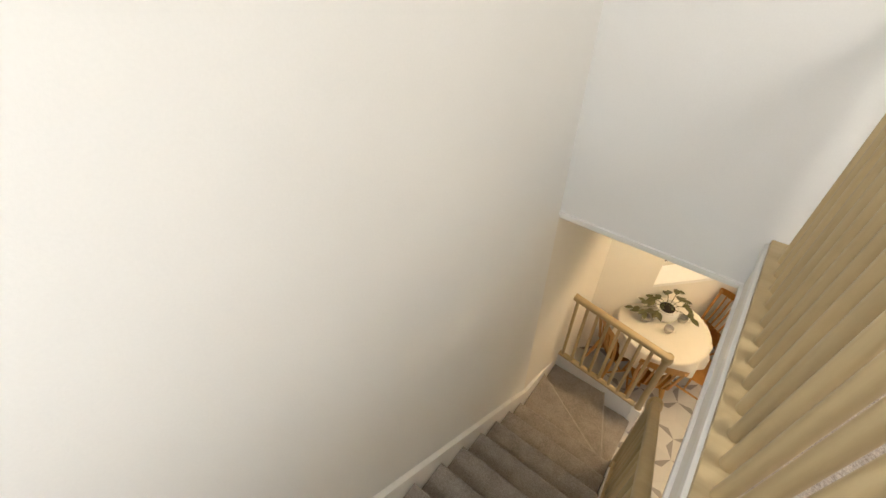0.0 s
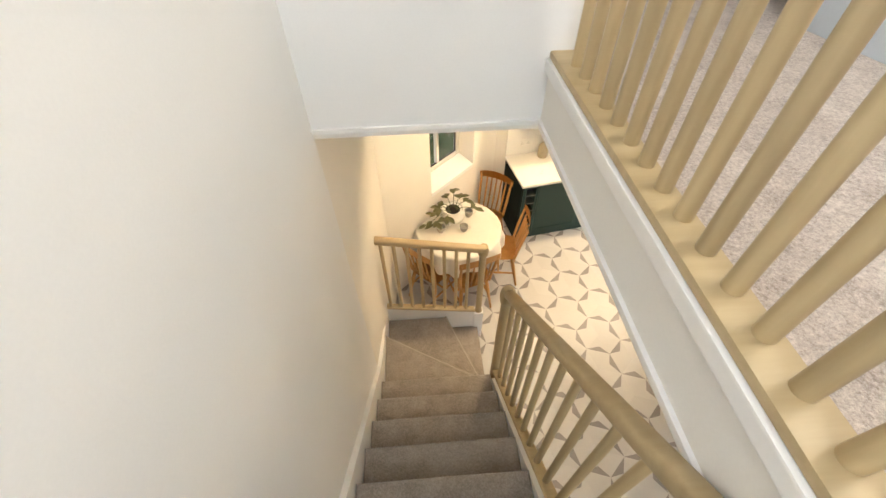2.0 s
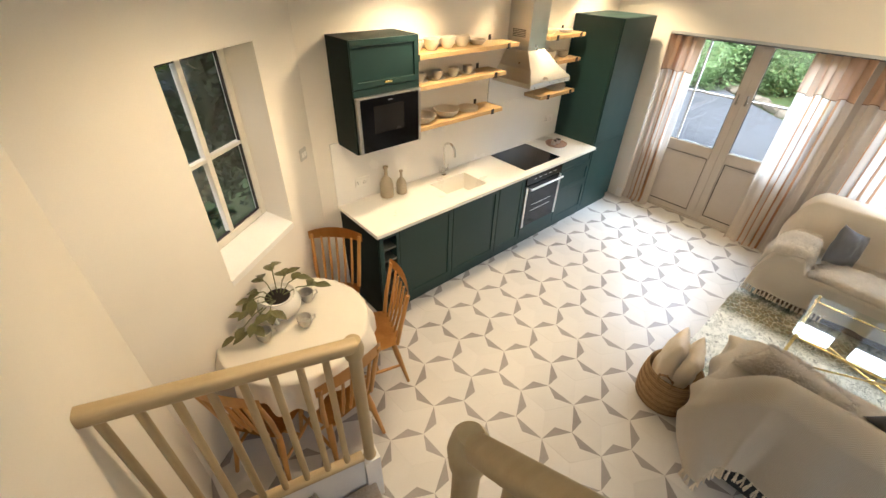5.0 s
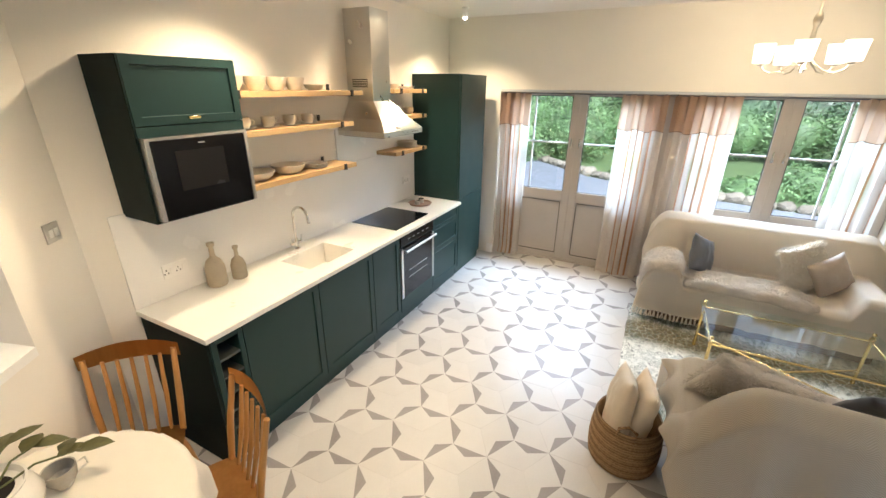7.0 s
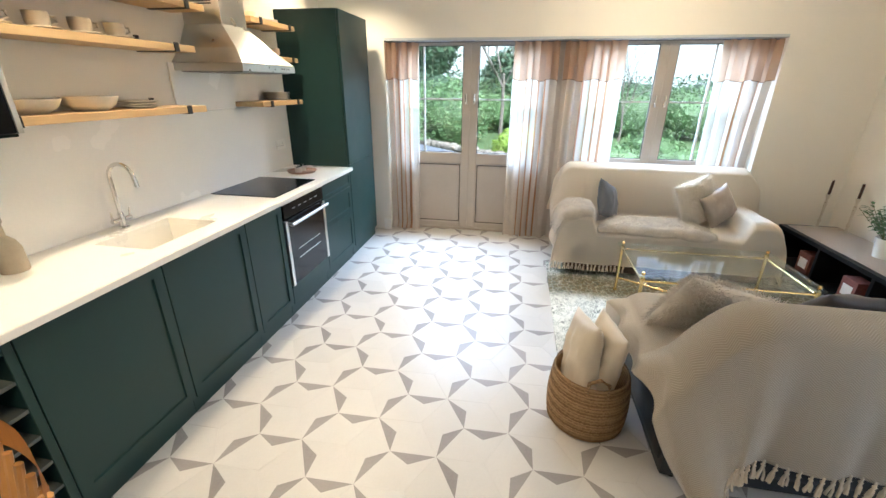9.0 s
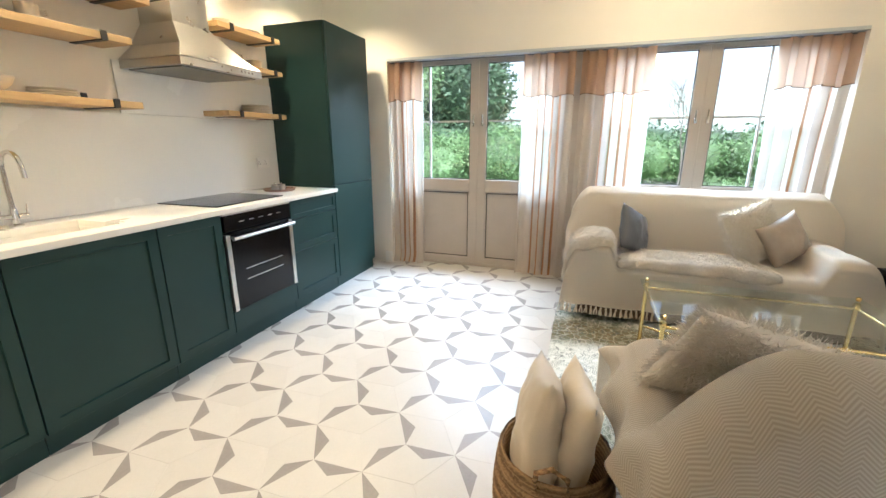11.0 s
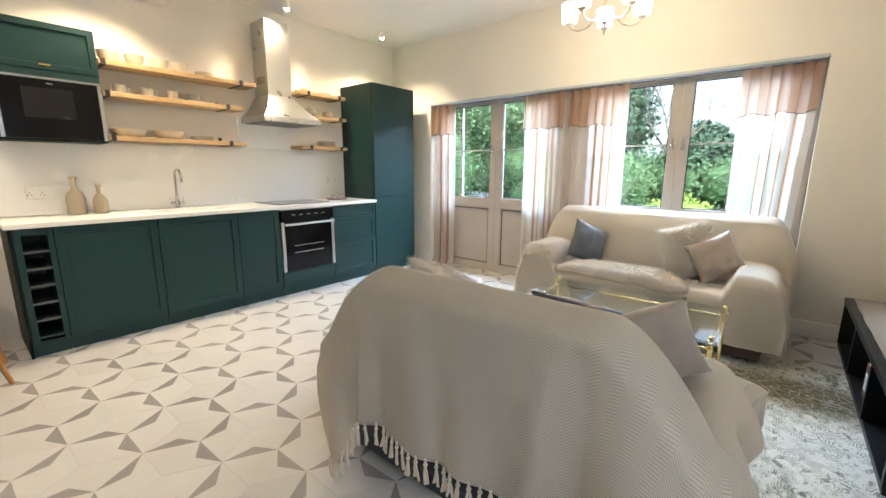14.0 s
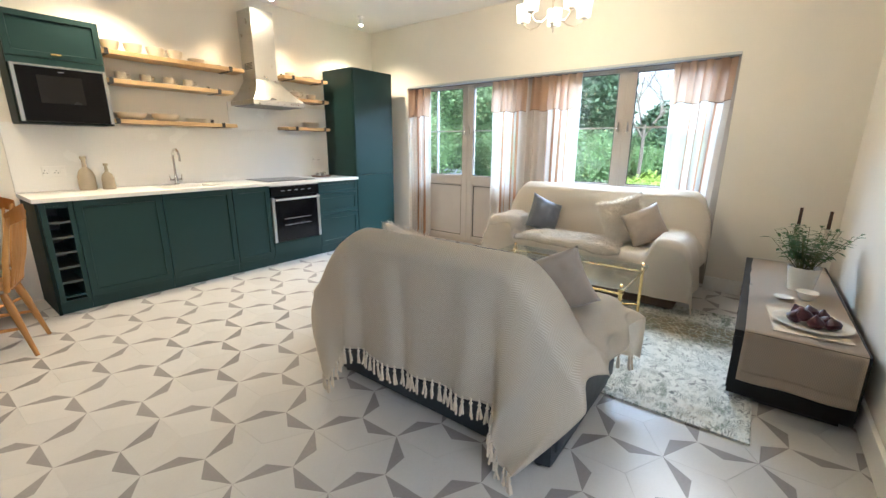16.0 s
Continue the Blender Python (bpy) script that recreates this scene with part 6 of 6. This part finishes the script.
# ---- outside ----
GRASS = plain("lawn_grass", (0.11, 0.17, 0.055), 0.9, var=0.35, scale=3, fine=60, bmp=0.6)
setting("ground", prism([(-60, -60), (120, -60), (120, 70), (-60, 70)], -0.5, -0.125), GRASS, "mown lawn and garden ground")
DRIVE = plain("grey_gravel_drive", (0.19, 0.205, 0.23), 0.9, var=0.25, scale=5, fine=180, bmp=0.5)
b = bmesh.new()
vs = [b.verts.new((x, y, -0.10)) for x, y in ((7.32, -14), (11.2, -14), (11.9, 0.0), (12.5, 2.4), (13.6, 4.6), (16.5, 7.5), (24.0, 11.0), (24.0, 17.0), (12.0, 12.0), (7.32, 10.0))]
b.faces.new(vs)
setting("road", b, DRIVE, "pale grey gravel drive in front of the house")
edge = thing("stone_edging", "low edging of rough pale stones beside the drive", "stone edging")
STONE = plain("pale_rubble_stone", (0.27, 0.235, 0.18), 0.9, var=0.3, scale=9, fine=70, bmp=0.5, obj_random=0.35)
sb = bmesh.new()
bmesh.ops.create_icosphere(sb, subdivisions=2, radius=0.16)
for w in sb.verts:
    w.co = Vector((w.co.x * 1.3, w.co.y, w.co.z * 0.75)) * (1 + 0.25 * noise.noise(w.co * 9))
sme = bpy.data.meshes.new("stone")
sb.to_mesh(sme)
sb.free()
sme.materials.append(STONE)
rng = random.Random(3)
path_pts = [(11.4, -6), (11.8, -2), (12.1, 0.2), (12.7, 2.4), (13.8, 4.5), (16.0, 6.7)]
tot = sum(math.dist(a, c) for a, c in zip(path_pts, path_pts[1:]))
for k in range(48):
    x, y = polyline(path_pts, k / 47)
    o = new("stone", sme)
    o.parent = edge
    o.matrix_local = pose(x + rng.uniform(-0.06, 0.06), y, -0.06, rng.uniform(-20, 20), rng.uniform(-20, 20), rng.uniform(0, 360)) @ Matrix.Scale(rng.uniform(0.8, 1.25), 4)


def foliage_mat(name, col):
    m, nt, b = nodes_of(name)
    g = nt.nodes.new("ShaderNodeNewGeometry")
    n = noise_tex(nt, coords(nt), 1.4, 3)
    f = maths(nt, "MULTIPLY_ADD", g.outputs["Random Per Island"], 0.6, maths(nt, "MULTIPLY", n, 0.5))
    nt.links.new(ramp(nt, f, [(0.2, shade(col, 0.65)), (0.55, shade(col, 1.1)), (0.9, shade(col, 1.7))]), b.inputs["Base Color"])
    b.inputs["Roughness"].default_value = 0.55
    b.inputs["Transmission Weight"].default_value = 0.0
    return m


F_DARK = foliage_mat("dark_conifer_leaf", (0.075, 0.125, 0.06))
F_MID = foliage_mat("garden_shrub_leaf", (0.14, 0.23, 0.085))
F_LIME = foliage_mat("lime_shrub_leaf", (0.26, 0.36, 0.05))
F_IVY = foliage_mat("ivy_leaf", (0.15, 0.23, 0.09))
BARK = plain("grey_bark", (0.22, 0.19, 0.15), 0.9, var=0.35, scale=8, fine=40, bmp=0.7)


def leaf_cloud(lobes, n, size, seed):
    """Leaves over and through a set of lobes (x, y, z, rx, ry, rz)."""
    r = random.Random(seed)
    vs, fs = [], []
    wts = [l[3] * l[4] + l[4] * l[5] + l[3] * l[5] for l in lobes]
    for _ in range(n):
        x, y, z, rx, ry, rz = r.choices(lobes, wts)[0]
        d = Vector((r.gauss(0, 1), r.gauss(0, 1), r.gauss(0, 1))).normalized()
        k = r.uniform(0.72, 1.0) + 0.16 * noise.noise(d * 2.6 + Vector((x, y, z)))
        p = Vector((x + d.x * rx * k, y + d.y * ry * k, z + d.z * rz * k))
        if p.z < -0.1:
            continue
        a = Vector((r.gauss(0, 1), r.gauss(0, 1), r.gauss(0, 0.6))).normalized()
        c = a.cross(d + Vector((r.uniform(-0.6, 0.6), r.uniform(-0.6, 0.6), r.uniform(-0.6, 0.6))))
        c = c.normalized() if c.length > 1e-3 else Vector((0, 0, 1))
        s = size * r.uniform(0.6, 1.4)
        i = len(vs)
        vs += [p - a * s, p + c * s * 0.45, p + a * s, p - c * s * 0.45]
        fs.append((i, i + 1, i + 2, i + 3))
    me = bpy.data.meshes.new("leaves")
    me.from_pydata([tuple(v) for v in vs], [], fs)
    return me


def shrub(name, label, cat, lobes, n, size, mat, seed, trunk=None):
    t = thing(name, label, cat)
    me = leaf_cloud(lobes, n, size, seed)
    me.materials.append(mat)
    o = new("crown", me)
    o.parent = t
    core = bmesh.new()
    for x, y, z, rx, ry, rz in lobes:
        q0 = len(core.verts)
        bmesh.ops.create_icosphere(core, subdivisions=2, radius=1.0)
        core.verts.ensure_lookup_table()
        for w in core.verts[q0:]:
            k = 0.72 + 0.2 * noise.noise(w.co * 2.0 + Vector((x, y, z)))
            w.co = Vector((x + w.co.x * rx * k, y + w.co.y * ry * k, max(-0.12, z + w.co.z * rz * k)))
    part("inner_foliage", core, mat, t, smooth=True)
    if trunk:
        x, y, h, r = trunk
        part("trunk", tube([(x, y, -0.2), (x + 0.05, y, h * 0.5), (x, y + 0.05, h)], [r, r * 0.7, r * 0.35], 10), BARK, t, smooth=True)
    return t


def row(x0, y0, x1, y1, k, z, rx, ry, rz, seed):
    r = random.Random(seed)
    return [(x0 + (x1 - x0) * i / (k - 1) + r.uniform(-0.3, 0.3), y0 + (y1 - y0) * i / (k - 1), z * r.uniform(0.85, 1.15), rx * r.uniform(0.8, 1.2), ry * r.uniform(0.8, 1.2), rz * r.uniform(0.85, 1.15)) for i in range(k)]


shrub("hedge", "tall clipped green hedge behind the lawn", "hedge", row(19, -9, 20, 9, 12, 0.75, 1.3, 1.3, 1.05, 1), 30000, 0.06, F_MID, 41)
shrub("hedge", "dark evergreen hedge along the garden edge", "hedge", row(24, -14, 26, 22, 16, 0.9, 2.0, 2.2, 1.5, 2), 26000, 0.10, F_DARK, 42)
shrub("shrub", "rounded lime-green shrub by the stone edging", "shrub", [(13.8, 2.9, 0.1, 0.75, 0.7, 0.6), (14.3, 3.5, 0.05, 0.6, 0.6, 0.5)], 4200, 0.045, F_LIME, 43)
shrub("shrub", "low green ground-cover shrub beside the drive", "shrub", [(13.5, 0.9, -0.1, 0.9, 0.8, 0.4), (13.3, -0.6, -0.1, 0.9, 0.9, 0.42), (14.6, -0.2, 0.0, 0.8, 0.9, 0.5)], 5200, 0.045, F_MID, 44)
shrub("tree", "ivy-covered tree overhanging the drive", "tree", [(13.2, 9.2, 1.6, 1.0, 1.2, 1.5), (13.6, 8.1, 2.9, 1.4, 1.5, 1.3), (14.2, 10.4, 3.6, 1.9, 1.8, 1.5), (12.9, 9.9, 0.4, 0.9, 1.0, 0.7)], 26000, 0.055, F_IVY, 45, (13.3, 9.2, 3.4, 0.22))
shrub("shrub", "dense mixed green shrubs at the drive's bend", "shrub", [(15.5, 7.4, 0.5, 1.3, 1.3, 1.0), (16.5, 5.6, 0.7, 1.3, 1.4, 1.2), (17.0, 9.2, 0.9, 1.4, 1.5, 1.4)], 18000, 0.05, F_MID, 46)
shrub("tree", "broad dark conifer standing behind the lawn", "tree", [(21, 3.6, 1.2, 1.6, 1.6, 1.5), (21.5, 3.9, 2.1, 1.1, 1.2, 1.0)], 7000, 0.11, F_DARK, 47, (21.2, 3.7, 2.4, 0.2))
shrub("tree", "tall evergreen tree at the garden boundary", "tree", [(28, 15, 3.5, 3.0, 3.2, 3.4), (29, 10, 4.2, 3.0, 3.0, 3.6), (27, 20, 3.8, 3.0, 3.0, 3.4)], 12000, 0.18, F_DARK, 48, (28, 15, 4, 0.3))


def bare_tree(x, y, h, seed, label):
    t = thing("bare_tree", label, "tree", pose(x, y, -0.12))
    r = random.Random(seed)
    b = bmesh.new()

    def grow(p, d, l, rad, depth):
        q = p + d * l
        mid_ = (p + q) / 2 + Vector((r.uniform(-1, 1), r.uniform(-1, 1), 0)) * l * 0.05
        tube([p, mid_, q], [rad, rad * 0.85, rad * 0.68], 6, b)
        if depth:
            for _ in range(3 if depth > 1 else 4):
                nd = (d + Vector((r.uniform(-1, 1), r.uniform(-1, 1), r.uniform(-0.25, 0.6))) * 0.65).normalized()
                grow(p.lerp(q, r.uniform(0.6, 1.0)), nd, l * r.uniform(0.55, 0.8), rad * 0.55, depth - 1)

    grow(Vector((0, 0, 0)), Vector((0.05, 0, 1)).normalized(), h * 0.36, h * 0.012, 5)
    part("branches", b, BARK, t, smooth=True)


bare_tree(16.2, 0.3, 3.4, 7, "slender pale bare tree on the lawn")
bare_tree(17.5, 4.0, 6.0, 9, "spreading bare tree behind the shrubs")
# leaf colour holds the overshadowing; lobes stand close to block sky light
shrub("hedge", "laurel hedge outside the small window, shade put into its leaf colour", "hedge", [(2.27 - 0.592 * q + 0.806 * k, 5.01 + 0.806 * q + 0.592 * k, h, 0.75, 0.75, h * 0.95) for q, k, h in ((1.9, -2.6, 1.8), (1.6, -1.6, 1.7), (1.8, -0.7, 1.5), (1.6, 0.2, 1.75), (1.75, 1.1, 1.6), (1.6, 2.0, 1.9), (3.0, -1.2, 2.0), (3.1, 0.4, 2.1), (3.0, 1.6, 1.9))], 22000, 0.055, foliage_mat("shaded_laurel_leaf", (0.028, 0.055, 0.025)), 49)
# far hillside; its colour is lightened to imitate haze against the sky
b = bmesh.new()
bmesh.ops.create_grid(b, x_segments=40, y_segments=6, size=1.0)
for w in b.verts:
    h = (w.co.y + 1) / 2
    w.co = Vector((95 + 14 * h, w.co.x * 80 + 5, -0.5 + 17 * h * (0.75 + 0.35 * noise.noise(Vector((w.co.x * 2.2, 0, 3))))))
setting("backdrop", b, plain("haze_paled_hill", (0.42, 0.46, 0.40), 0.95, var=0.35, scale=0.2, fine=1.6, bmp=0.0), "distant wooded hillside, haze put into its pale colour", smooth=True)

# ---- floor tiles: hexagons with three grey blades each ----
def tile_mats():
    out = []
    for name, col, var in (("pale_tile", (0.58, 0.555, 0.52), 0.06), ("grey_tile_blade", (0.28, 0.255, 0.24), 0.16)):
        out.append(plain(name, col, 0.36, var=var, scale=5, fine=90, bmp=0.06, obj_random=0.07 if "pale" in name else 0.22))
    return out


TILE_P, TILE_E = Vector((4.415, 4.192, 0)), 0.2262
ANG0 = -1.54
b = bmesh.new()
EE = TILE_E - 0.0007
Vt = [Vector((EE * math.cos(ANG0 + radians(60 * k)), EE * math.sin(ANG0 + radians(60 * k)), 0)) for k in range(6)]
ctr = b.verts.new((0, 0, 0))
top_v = [b.verts.new(v) for v in Vt]
low_v = [b.verts.new(v * 1.002 + Vector((0, 0, -0.0025))) for v in Vt]
apex = []
for k in (0, 2, 4):
    e = Vt[k].normalized()
    apex.append(b.verts.new(e * EE * 0.45 + Vector((e.y, -e.x, 0)) * EE * 0.27))
for i, k in enumerate((0, 2, 4)):
    f = b.faces.new((ctr, apex[i], top_v[k]))
    f.material_index = 1
    j = (i + 1) % 3
    b.faces.new((ctr, top_v[k], top_v[k + 1], top_v[(k + 2) % 6], apex[j]))
for k in range(6):
    b.faces.new((low_v[k], low_v[(k + 1) % 6], top_v[(k + 1) % 6], top_v[k]))
bmesh.ops.recalc_face_normals(b, faces=b.faces)
tme = bpy.data.meshes.new("tile")
b.to_mesh(tme)
b.free()
for m_ in tile_mats():
    tme.materials.append(m_)
floor_ob = bpy.data.objects["floor"]
step_l = TILE_E * math.sqrt(3)
B1 = Vector((math.cos(ANG0 + radians(30)), math.sin(ANG0 + radians(30)), 0)) * step_l
B2 = Vector((math.cos(ANG0 - radians(30)), math.sin(ANG0 - radians(30)), 0)) * step_l
ROOM = [Vector((1.0, 3.2, 0)), C1, C2, Vector((7.2, KY, 0)), Vector((7.2, RY, 0)), Vector((1.5, RY, 0))]


def in_room(p, grow=0.12):
    for a, c in zip(ROOM, ROOM[1:] + ROOM[:1]):
        d = (c - a).normalized()
        if (p - a).dot(Vector((d.y, -d.x, 0))) < -grow:
            return False
    return True


for i in range(-20, 21):
    for j in range(-20, 21):
        p = TILE_P + B1 * i + B2 * j
        if in_room(p):
            o = new("tile", tme)
            o.location = p
            o.parent = floor_ob
